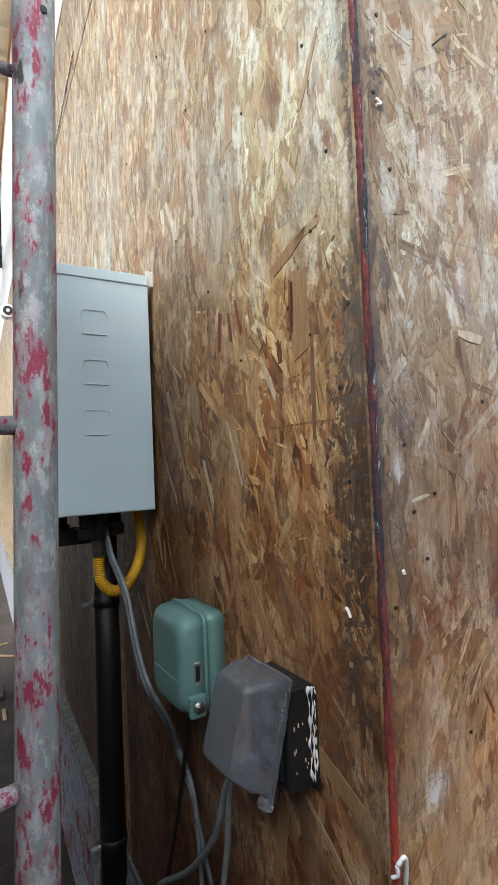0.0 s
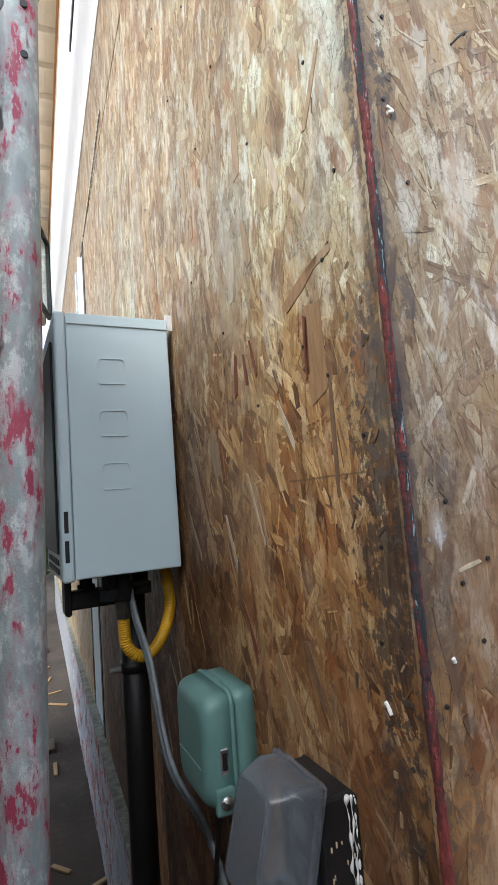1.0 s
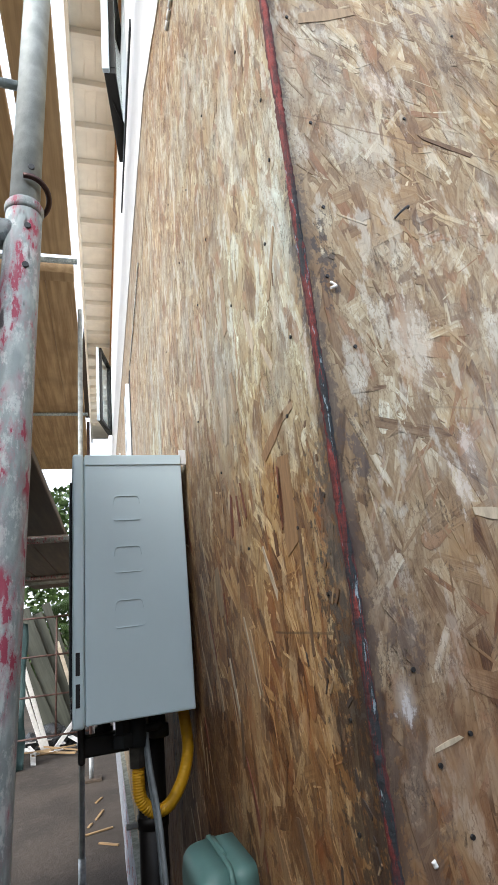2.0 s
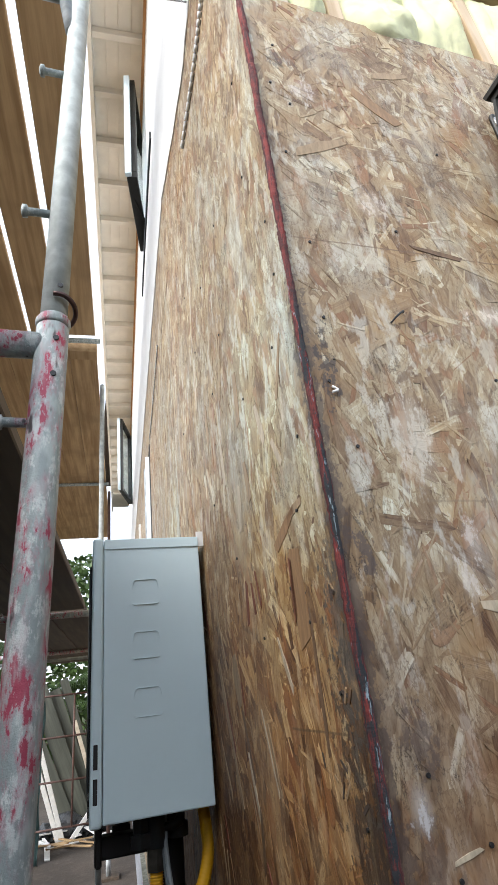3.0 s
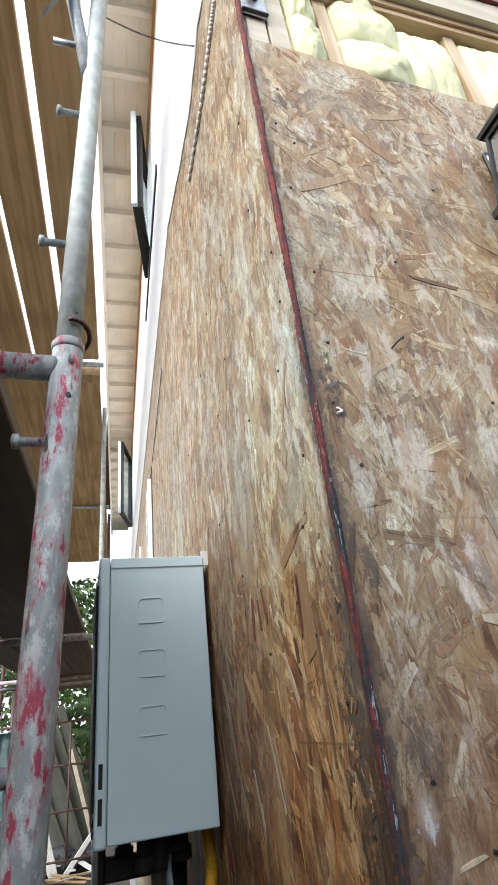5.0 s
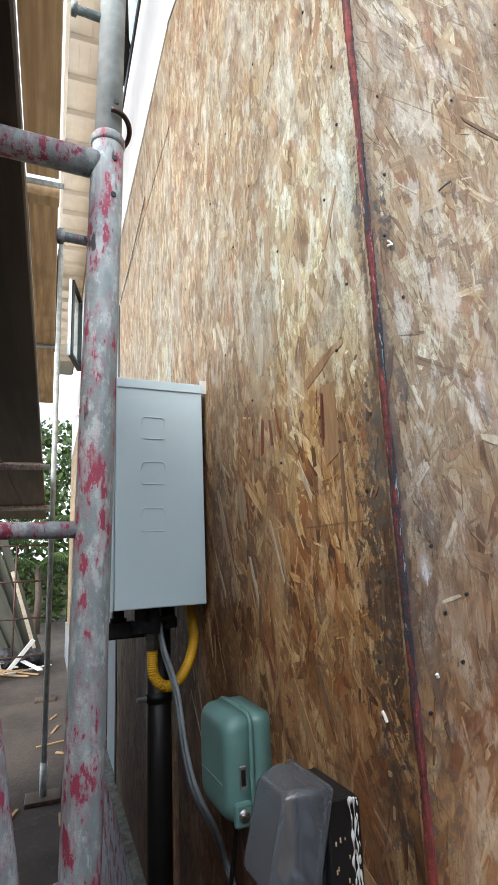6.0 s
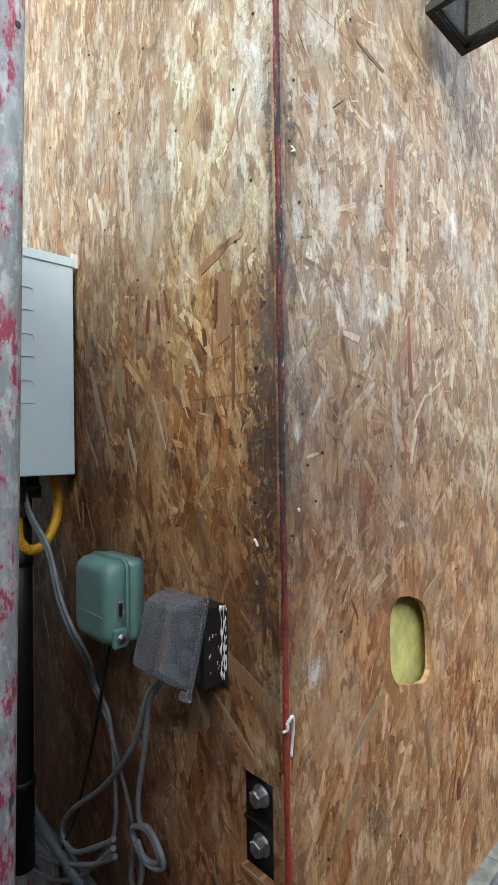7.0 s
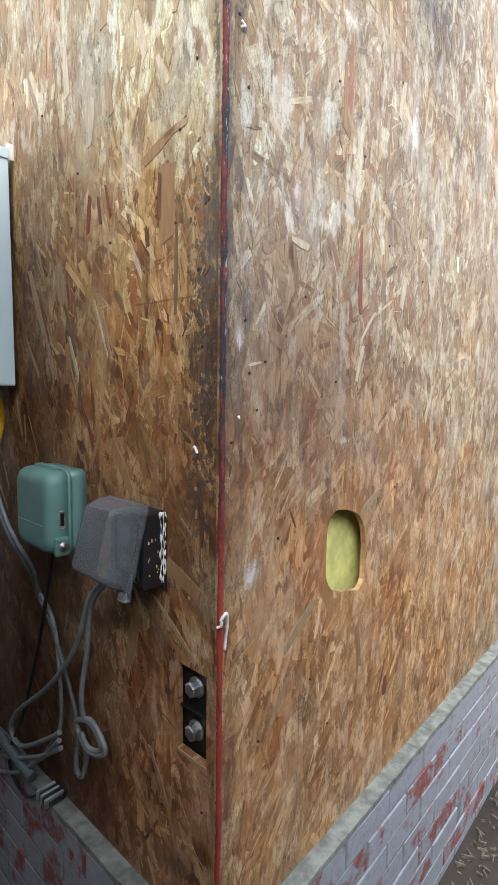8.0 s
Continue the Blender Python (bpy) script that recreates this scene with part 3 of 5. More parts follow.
def stadium(u, z, w, h, n=10, jitter=0.0):
    """A slot cut a little askew, with a round head, a squarer foot and a frayed rim."""
    pts = []
    for k in range(4 * n):
        a = 2 * math.pi * k / (4 * n)
        p = 2.9 if math.sin(a) > 0 else 5.0
        c, s = math.cos(a), math.sin(a)
        r = (abs(c) ** p + abs(s) ** p) ** (-1 / p)
        r *= 1 + random.uniform(-jitter, jitter)
        pts.append((u + w / 2 * r * c, z + h / 2 * r * s - 0.28 * w / 2 * r * c))
    return pts


BASE, TOP = 0.45, 2.895
hole = stadium(0.388, 1.088, 0.162, 0.180, jitter=0.014)
solid("wall_south", plate((0.0, 4.0), (BASE, TOP), 0.0, 0.012, "y", hole), OSB_EAST, "weathered strand board sheathing with an oval cut-out", "wall", kind="structure")
slot = [(0.031, 0.79), (0.068, 0.79), (0.106, 0.79), (0.106, 0.87), (0.106, 0.952), (0.068, 0.952), (0.031, 0.952), (0.031, 0.87)]
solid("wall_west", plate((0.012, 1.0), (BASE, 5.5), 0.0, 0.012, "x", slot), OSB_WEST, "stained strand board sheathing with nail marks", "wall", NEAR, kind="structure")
solid("wall_west_far", plate((0.0, 1.40), (BASE, 3.02), 0.0, 0.012, "x"), OSB_WEST, "strand board sheathing that runs on along the house", "wall", FAR @ pose(0, 0.0, 0), kind="structure")
solid("wall_west_upper", plate((0.0, 9.0), (3.03, 3.452), 0.0, 0.012, "x"), OSB_WEST, "upper strand board sheathing below the wrap", "wall", FAR, kind="structure")
solid("wall_west_wrapped", plate((0.0, 9.0), (3.455, 5.5), -0.003, 0.015, "x"), WRAPWHITE, "white house wrap on the upper wall under the eave", "wall", FAR, kind="structure")
solid("wall_west_last", plate((1.92, 9.0), (BASE, 3.02), -0.002, 0.018, "x"), OSB_PLAIN, "tan strand board past the torn wrap", "wall", FAR, kind="structure")
torn = [(1.0, 3.46), (0.90, 3.445), (0.775, 3.44), (0.70, 3.425), (0.60, 3.43), (0.52, 3.425), (0.456, 3.44), (0.41, 3.48), (0.36, 3.50), (0.30, 3.57), (0.22, 3.56), (0.17, 3.60), (0.14, 3.70), (0.12, 3.9), (0.11, 5.49), (1.0, 5.49)]
solid("wall_west_wrap_edge", slab(torn, -0.0045, -0.0015, "x"), WRAPWHITE, "torn white house wrap over the upper board", "wall", NEAR, kind="structure")
solid("wall_west_end", plate((1.46, 1.915), (BASE, 3.02), 0.006, 0.018, "x"), WRAP, "pale blue house wrap beyond the last sheet", "wall", FAR, kind="structure")
# Dark slabs added behind the boards to stop light leaking through.
light_block = bmesh.new()
box(light_block, (0.10, 4.0), (0.10, 0.14), (GROUND, 3.05))
box(light_block, (0.10, 0.14), (0.14, 10.0), (GROUND, 5.5), pose(0.02, 0, 0, 0, 0, -3.5))
solid("wall_light_block", light_block, DARKROOF, "added dark slabs behind the boards that block light", "wall", kind="structure")
cover = bmesh.new()
box(cover, (0.05, 4.0), (0.02, 10.0), (5.62, 5.68))
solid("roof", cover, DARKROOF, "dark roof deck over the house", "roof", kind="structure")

# corner sealant strip: uneven bead from the ledge to the head of the wall
pts, rad = [], []
for i in range(520):
    z = BASE + (3.05 - BASE) * i / 519
    pts.append((-0.003 + 0.002 * noise.noise((0, 3, z * 9)), -0.003 + 0.002 * noise.noise((7, 3, z * 9)), z))
    rad.append(max(0.0016, 0.0052 + 0.0016 * noise.noise((2, 9, z * 16)) + 0.0009 * noise.noise((4, 1, z * 70)) + 0.0016 * noise.noise((8, 5, z * 190)) + (0.0012 if z > 2.25 else 0)))
solid("corner_trim", tube(pts, rad, 10), SEALANT, "red sealant bead smeared with black and blue runs", "sealant", kind="structure")


def foundation(name, length, m, sign, label):
    """A wall of brick headers and stretchers under a cement ledge."""
    root = thing(name, m, label, "wall", kind="structure")
    bm = bmesh.new()
    box(bm, (0.0, 0.09), (0.0 if sign > 0 else -length, length if sign > 0 else 0.0), (GROUND - 0.2, BASE - 0.012))
    part("mortar", bm, plain("lime_mortar", (0.25, 0.26, 0.285), 0.9, 0, 0.3, 30, 0.002), root)
    led = bmesh.new()
    steps = int(length / 0.05)
    for i in range(steps):
        y0, y1 = sign * i * 0.05, sign * (i + 1) * 0.05
        w = -0.0055 - 0.003 * noise.noise((i * 0.7, 4, sign))
        box(led, (w, 0.085), sorted((y0, y1)), (BASE - 0.016, BASE - 0.001 + 0.0012 * noise.noise((i * 0.9, 2, 1))))
    part("ledge", led, CEMENT, root, "rough cement ledge")
    course, run = 0.077, 0.21
    mesh = mesh_of(rbox((-0.0026, 0.05), (-0.1025, 0.1025), (-0.0360, 0.0360), 0.003, 1), "brick", BRICK)
    z = BASE - 0.056
    row = 0
    while z > GROUND - 0.05:
        k = 0
        y = 0.06 + (0.105 if row % 2 else 0.0)
        while y < min(length, 3.6):
            b = new("brick", mesh)
            b.parent = root
            b.matrix_basis = pose(random.uniform(-0.002, 0.002), sign * y, z, 0, random.uniform(-1, 1), random.uniform(-0.8, 0.8))
            y += run
        z -= course
        row += 1
    return root


# Unseen dark screens, added to cut side light low on both walls.
def shade_screen(m, length, height, label):
    root = thing("wall_shade_screen", m, label, "fence", kind="structure")
    bm = bmesh.new()
    box(bm, (-length / 2, length / 2), (0, 0.05), (GROUND, height))
    part("panel", bm, PLANKDARK, root)
    return root


shade_screen(pose(-1.55, -0.1, 0, 0, 0, 90), 7.6, 2.8, "added unseen dark screen that shades the lower west wall")
shade_screen(pose(0.8, -2.9, 0), 9.0, 2.7, "added unseen dark screen that shades the lower south wall")



# ---- head of the south wall: studs, glass wool, beam ----
def puff(x, z, w, h, seed, depth=0.05):
    """A lump of glass wool that swells between two studs."""
    bm = bmesh.new()
    nu, nv = 30, 32
    rows = []
    for j in range(nv + 1):
        row = []
        for i in range(nu + 1):
            a, b = i / nu, j / nv
            bulge = (math.sin(math.pi * a) * math.sin(math.pi * b)) ** 0.26 if 0 < a < 1 and 0 < b < 1 else 0
            fold = noise.noise((a * 2 + seed, b * 1.5, seed)) * 0.35 + noise.noise((a * 5, b * 4 + seed, 2)) * 0.14 + noise.noise((a * 19, b * 17 + seed, 5)) * 0.05 + noise.noise((a * 45, b * 40 + seed, 8)) * 0.035
            row.append(bm.verts.new((x + w * a, 0.055 - depth * bulge * (1 + fold) , z + h * b)))
        rows.append(row)
    for r, s in zip(rows, rows[1:]):
        for i in range(nu):
            bm.faces.new((r[i], r[i + 1], s[i + 1], s[i])).smooth = True
    back = [bm.verts.new((x + w * a, 0.09, z + h * b)) for a, b in ((0, 0), (1, 0), (1, 1), (0, 1))]
    bm.faces.new(back)
    return bm


for k, (x, w, z, h) in enumerate(((0.118, 0.092, 2.87, 0.20), (0.122, 0.084, 3.04, 0.17), (0.243, 0.215, 2.87, 0.19), (0.243, 0.215, 3.03, 0.25), (0.425, 0.182, 2.87, 0.325), (0.645, 0.19, 2.87, 0.38), (0.80, 0.20, 2.87, 0.37), (1.04, 0.36, 2.87, 0.33), (1.44, 0.36, 2.87, 0.33))):
    solid("insulation", puff(x, z, w, h, k * 3.7 + 1, 0.075), WOOL, "pale yellow glass wool batt bulging between studs", "insulation", group="wool batts")
solid("insulation", puff(0.14, 0.80, 0.46, 0.60, 40, 0.018), plain("damp_glass_wool", (0.78, 0.76, 0.26), 0.95, 0, 0.2, 25, 0.008), "pale yellow glass wool batt seen through the cut-out", "insulation", group="wool batts")
for x in (0.207, 0.608, 1.0, 1.40, 1.80):
    solid("stud", rbox((x, x + 0.036), (0.004, 0.095), (TOP - 0.3, 3.165 + 0.1 * x), 0.002, 1), STUD, "pale sawn pine stud beside the wool", "stud", group="wall studs")
solid("end_board", rbox((0.066, 0.114), (0.004, 0.04), (TOP - 0.2, 3.166), 0.002, 1), BEAMWOOD, "weathered pale board at the corner head", "board")
lining = bmesh.new()
box(lining, (0.02, 4.0), (0.088, 0.092), (TOP - 0.1, 3.28))
solid("backing_paper", lining, plain("brown_kraft_paper", (0.42, 0.25, 0.10), 0.7, 0, 0.2, 9), "brown kraft paper behind the wool", "paper")


def raked(x0, x1, y, lo, hi):
    """A member along the wall head that rises gently; lo and hi are (height at the corner, slope)."""
    return slab([(x0, lo[0] + lo[1] * x0), (x1, lo[0] + lo[1] * x1), (x1, hi[0] + hi[1] * x1), (x0, hi[0] + hi[1] * x0)], y[0], y[1], "y")


beam = thing("header_beam", pose(0, 0, 0), "weathered header beam on two pale plates over the wall head", "beam")
part("plate", raked(0.014, 4.0, (-0.012, 0.095), (3.160, 0.10), (3.183, 0.10)), PINE, beam, "pale pine plate")
part("plate", raked(0.014, 4.0, (-0.020, 0.095), (3.1835, 0.10), (3.206, 0.10)), PINE, beam, "pale pine plate")
part("face", raked(0.014, 4.0, (-0.040, 0.09), (3.2065, 0.10), (3.285, 0.15)), BEAMWOOD, beam)
part("strip", raked(0.014, 4.0, (-0.050, 0.03), (3.2855, 0.15), (3.299, 0.15)), REDTRIM, beam, "red-brown primed strip")
solid("fascia_board", raked(0.0, 4.0, (0.012, 0.024), (3.30, 0.15), (4.2, 0.3)), OSB_EAST, "bright strand board above the beam", "board", kind="structure")
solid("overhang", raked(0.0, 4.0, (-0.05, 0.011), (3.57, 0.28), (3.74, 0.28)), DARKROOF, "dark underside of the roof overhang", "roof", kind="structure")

bracket = thing("corner_bracket", pose(0.030, 0.0, 2.992), "steel bracket with a dark bolt under a red strap", "bracket")
part("back", rbox((-0.028, 0.034), (-0.006, -0.001), (0, 0.140), 0.001, 1), STEEL, bracket)
RUST = plain("rusty_iron", (0.10, 0.062, 0.045), 0.7, 0.3, 0.4, 60)
part("lip", rbox((-0.028, 0.034), (-0.013, -0.0062), (0, 0.005), 0.001, 1), GRILLE, bracket)
part("bolt", tube([(0.004, -0.006, 0.075), (0.004, -0.016, 0.075), (0.004, -0.0165, 0.075), (0.004, -0.020, 0.075)], [0.014, 0.014, 0.010, 0.010], 10), RUST, bracket, "rusty brown bolt")
part("bolt_head", tube([(0.004, -0.020, 0.075), (0.004, -0.031, 0.075)], 0.013, 6), RUST, bracket, "rusty brown bolt head")
part("strap", rbox((-0.046, 0.044), (-0.016, -0.003), (0.158, 0.172), 0.002, 1), REDTRIM, bracket, "red painted strap")
solid("corner_board", rbox((0.001, 0.060), (0.003, 0.03), (TOP + 0.001, 3.159), 0.002, 1), BEAMWOOD, "weathered board behind the bracket", "board")

# ---- west wall: strip, joint, upper window, eave ----
strip = thing("flashing_strip", pose(0, 0, 0), "white slotted metal strip nailed along the board joint", "flashing")
runs = [curve([NEAR @ Vector((-0.006, 0.12, 3.325)), NEAR @ Vector((-0.006, 0.19, 3.292)), NEAR @ Vector((-0.006, 0.33, 3.222)), NEAR @ Vector((-0.006, 0.56, 3.175))], 9), curve([FAR @ Vector((-0.003, 0.50, 3.10)), FAR @ Vector((-0.003, 0.90, 3.05)), FAR @ Vector((-0.003, 1.34, 3.02))], 14)]
for line, h, inset in ((runs[0], 0.0055, 0.10), (runs[1], 0.0040, 0.14)):
    for a, b in zip(line, line[1:]):
        d = b - a
        bm = tube([a + inset * d, b - inset * d], h, 8)
        part("link", bm, WHITEPAINT, strip)
for line in runs:
    part("backing", tube(line, 0.0025, 6), GALV, strip)

wrapped = thing("window_frame", FAR, "pale aluminium frame strips on the wrapped wall", "window", kind="structure")
for k, y in enumerate((1.55, 1.75, 3.0, 4.0)):
    part("mullion", rbox((-0.02, 0.005), (y, y + 0.05), (1.2, 3.0), 0.003, 1), GALV if k % 2 else WHITEPAINT, wrapped)
part("dark_edge", rbox((-0.004, 0.005), (1.402, 1.455), (BASE, 3.018), 0.001, 1), BLACK, wrapped)

def casement(m, w, h, label):
    """A dark framed sash hinged at its far stile and standing ajar, with a light face and glass."""
    root = thing("window_sash", m, label, "window", group="upper windows")
    t = 0.045
    for z in (0.0, h - t):
        part("rail", rbox((-0.03, 0.03), (-w, 0), (z, z + t), 0.003, 1), LANTERNMETAL, root)
    for y in (-w, -t):
        part("stile", rbox((-0.03, 0.03), (y, y + t), (t + 0.001, h - t - 0.001), 0.003, 1), LANTERNMETAL, root)
    part("light_stile", rbox((-0.036, 0.0), (-w - 0.03, -w - 0.002), (0, h), 0.003, 1), WRAP, root, "pale aluminium edge")
    part("pane", rbox((-0.004, 0.004), (-w + t, -t), (t, h - t), 0.001, 1), GLASS, root)
    part("stay", tube([(-0.02, -w * 0.8, 0.01), (0.06, -w * 0.35, -0.03)], 0.007, 6), LANTERNMETAL, root)
    return root


casement(FAR @ pose(0.0, 1.21, 4.38) @ pose(0, 0, 0, 0, 0, -9.5), 0.58, 0.92, "dark framed casement sash standing ajar under the eave")
casement(FAR @ pose(-0.03, 6.0, 4.2) @ pose(0, 0, 0, 0, 0, -13), 0.62, 1.1, "dark framed casement sash farther along the house")
# Sill shadow modelled as a thin dark box on the wall.
sill_shadow = bmesh.new()
box(sill_shadow, (-0.012, 0.010), (0.32, 1.56), (4.29, 4.345))
solid("window_sill_shadow", sill_shadow, GRILLE, "dark strip standing in for the shadow at the window sill", "window", FAR, kind="structure")

eave = thing("eave", FAR, "cream painted eave with rafter blocks", "eave", kind="structure")
sb = bmesh.new()
box(sb, (-0.33, 0.0), (-1.2, 10.0), (5.50, 5.52))
part("soffit", sb, SOFFIT, eave)
part("fascia", rbox((-0.36, -0.331), (-1.2, 10.0), (5.40, 5.60), 0.003, 1), SOFFIT, eave)
block = mesh_of(rbox((-0.33, -0.002), (-0.02, 0.02), (5.44, 5.4995), 0.003, 1), "rafter_tail", SOFFIT)
for i in range(28):
    r = new("rafter_tail", block)
    r.parent = eave
    r.matrix_basis = pose(0, -1.0 + 0.37 * i, 0)
for k in range(3):
    part("slat", rbox((-0.25 + 0.08 * k, -0.245 + 0.08 * k), (-1.2, 10.0), (5.494, 5.4995), 0.001, 1), SOFFIT, eave)
trim = bmesh.new()
box(trim, (-0.02, 0.0), (-0.98, 9.5), (5.36, 5.398))
part("trim_board", trim, lumber("orange_trim_lumber", (0.55, 0.30, 0.13), (0.40, 0.2, 0.08), "y"), eave, "orange stained trim board")

# ---- foundations ----
foundation("wall_foundation_west", 1.0, NEAR @ pose(-0.032, 0, 0), 1, "red brick foundation smeared with mortar")
foundation("wall_foundation_west_far", 9.0, FAR @ pose(-0.032, 0, 0), 1, "red brick foundation smeared with mortar")
foundation("wall_foundation_south", 4.0, pose(0.0, -0.032, 0, 0, 0, 90), -1, "red brick foundation smeared with mortar")

# ---- scaffold ----
LEAN_X = 0.02


def on_pole(z, dx=0.0, dy=0.0):
    return (-0.328 + LEAN_X * (z - 2.1) + dx, 0.23 + dy, z)


frame_one = thing("scaffold_frame", NEAR, "galvanised scaffold frame splashed with red paint", "scaffold")
part("post", tube([on_pole(z) for z in (GROUND + 0.02, 0.6, 1.2, 1.8, 2.215)], 0.0255, 20), SCAFFOLD, frame_one)
# Zinc colour lightened to offset the decks' shade on this tube.
part("upper_post", tube([on_pole(z) for z in (2.205, 2.8, 3.4, 3.95)], 0.0215, 20), plain("lightened_zinc_tube", (0.50, 0.54, 0.52), 0.5, 0.1, 0.25, 30, 0.002), frame_one, "bare galvanised upper tube")
part("collar", tube([on_pole(z) for z in (2.200, 2.206, 2.214, 2.22)], [0.026, 0.0275, 0.0275, 0.024], 20), SCAFFOLD, frame_one)
pin = [on_pole(2.236 + 0.014 * math.sin(a), 0.004 + 0.030 * math.cos(a), -0.030 * math.sin(a)) for a in np.linspace(math.radians(100), math.radians(-50), 14)]
part("spring_clip", tube(pin, 0.0042, 8), plain("rusty_clip_steel", (0.10, 0.06, 0.055), 0.45, 0.7, 0.4, 40), frame_one, "rusty spring clip")
part("ledger", tube([on_pole(2.165, -0.01), on_pole(2.170, -0.6), on_pole(2.17, -1.22)], 0.022, 16), SCAFFOLD, frame_one)
part("outer_post", tube([on_pole(z, -1.22) for z in (GROUND + 0.02, 1.0, 2.215)], 0.0255, 14), SCAFFOLD, frame_one)
part("rung", tube([on_pole(1.585, -0.01), on_pole(1.589, -0.5), on_pole(1.585, -1.22)], 0.012, 10), SCAFFOLD, frame_one)
part("short_rung", tube([on_pole(1.157, -0.01), on_pole(1.152, -0.05), on_pole(1.145, -0.086)], 0.012, 10), SCAFFOLD, frame_one)
part("brace", tube([on_pole(0.76, -0.014), on_pole(1.233, -0.0995), on_pole(1.75, -0.193)], 0.0215, 18), SCAFFOLD, frame_one)
for z in (2.026, 2.457, 2.876):
    part("stud_lock", tube([on_pole(z, -0.01), on_pole(z, -0.058), on_pole(z, -0.060), on_pole(z, -0.068), on_pole(z, -0.070)], [0.0075, 0.0075, 0.012, 0.012, 0.006], 10), SCAFFOLD, frame_one)
for z, dy in ((2.166, -0.0262), (2.276, -0.0218), (2.10, -0.026)):
    part("pin_hole", tube([on_pole(z, 0.008, dy), on_pole(z, 0.008, dy + 0.004)], 0.0045, 10), BLACK, frame_one)
part("diagonal", tube([on_pole(3.04, -0.01), on_pole(3.42, -0.075), on_pole(3.95, -0.19)], 0.0165, 14), GALV, frame_one)
for z in (3.16, 3.44):
    part("small_rung", tube([on_pole(z, -0.015), on_pole(z, -0.10)], 0.008, 8), GALV, frame_one)
part("foot_plate", rbox((-0.45, -0.30), (0.16, 0.30), (GROUND, GROUND + 0.012), 0.002, 1), GALV, frame_one)

wire = thing("tie_wire", pose(0, 0, 0), "thin twisted tie wire from post to wall", "wire")
a, b = NEAR @ Vector(on_pole(3.345, 0.0, 0.0)), NEAR @ Vector((-0.002, 0.347, 3.56))
mid = [a.lerp(b, t) + Vector((0, 0, -0.035 * math.sin(math.pi * t))) for t in np.linspace(0, 1, 60)]
for ph in (0, math.pi):
    part("strand", tube([p + Vector((0, 0.0022 * math.cos(40 * i / 9 + ph), 0.0022 * math.sin(40 * i / 9 + ph))) for i, p in enumerate(mid)], 0.0011, 5), GRILLE, wire)

band = bmesh.new()
keys = [Vector(k) for k in ((-0.434, 0.2, 3.20), (-0.379, 0.2, 3.37), (-0.303, 0.2, 3.55), (-0.223, 0.2, 3.675), (-0.152, 0.2, 3.73), (-0.09, 0.2, 3.72), (-0.043, 0.2, 3.65), (-0.018, 0.2, 3.595), (-0.004, 0.2, 3.61))]
cv = curve(keys, 8)
prev = None
for p in cv:
    pair = (band.verts.new(p + Vector((0.006, -0.02, -0.014))), band.verts.new(p + Vector((-0.006, 0.02, 0.014))))
    if prev:
        band.faces.new((prev[0], prev[1], pair[1], pair[0])).smooth = True
    prev = pair
bmesh.ops.solidify(band, geom=band.faces[:], thickness=0.0025)
solid("metal_strap", band, GALV, "bent galvanised strap between post and wall", "strap", NEAR)

def platform(name, m, planks, y, z, material, label, seed):
    root = thing(name, m, label, "scaffold deck")
    rnd = random.Random(seed)
    for x0, x1 in planks:
        for a, b in y:
            part("plank", rbox((x0, x1), (a + rnd.uniform(0, 0.04), b - rnd.uniform(0, 0.04)), (z + rnd.uniform(0, 0.006), z + 0.04), 0.004, 1), material, root)
    return root


up = platform("upper_deck", FAR, [(-0.60, -0.37), (-0.87, -0.645), (-1.13, -0.90), (-1.4, -1.16)], [(-0.80, 2.25)], 4.40, PLANK, "sawn plank scaffold deck overhead with open gaps", 5)
platform("upper_deck", FAR, [(-0.60, -0.37), (-0.845, -0.603), (-1.10, -0.848), (-1.36, -1.103)], [(2.28, 8.5)], 4.40, PLANK, "sawn plank scaffold deck overhead, boards pushed close", 6)
for y in (-0.77, 2.25, 5.6):
    part("bearer", tube([(-0.33, y, 4.375), (-1.7, y, 4.375)], 0.022, 12), SCAFFOLD, up)
part("cross_board", rbox((-1.5, -0.36), (2.30, 2.42), (4.30, 4.398), 0.003, 1), PLANK, up)
# These planks are one dark brown on every side.
low = platform("lower_deck", FAR, [(-0.66, -0.41), (-0.92, -0.67), (-1.18, -0.93)], [(-1.00, 2.3), (2.32, 7.5)], 2.205, PLANKDARK, "dark brown scaffold deck on the ledgers", 8)
for y in (2.3, 5.2):
    part("bearer", tube([(-0.36, y, 2.182), (-1.6, y, 2.182)], 0.022, 12), SCAFFOLD, low)


def rear_frame(y, top, metal, rungs, label):
    root = thing("scaffold_frame", FAR @ pose(-0.335, y, 0), label, "scaffold", group="rear scaffold frames")
    part("post", tube([(0, 0, GROUND + 0.02), (0, 0, top)], 0.021, 14), metal, root)
    part("outer_post", tube([(-1.22, 0, GROUND + 0.02), (-1.22, 0, top)], 0.021, 14), metal, root)
    part("jack", tube([(0, 0, GROUND), (0, 0, GROUND + 0.25)], 0.026, 14), GALV, root)
    for x in (0.0, -1.22):
        part("foot_plate", rbox((x - 0.12, x + 0.12), (-0.10, 0.10), (GROUND, GROUND + 0.03), 0.003, 1), PLANKDARK, root)
    for z in rungs:
        part("rung", tube([(-0.02, 0, z), (-1.22, 0, z)], 0.012, 8), metal, root)
    if len(rungs) > 1:
        part("inner_post", tube([(-0.4, 0, 0.4), (-0.4, 0, 1.75)], 0.012, 8), metal, root)
    return root


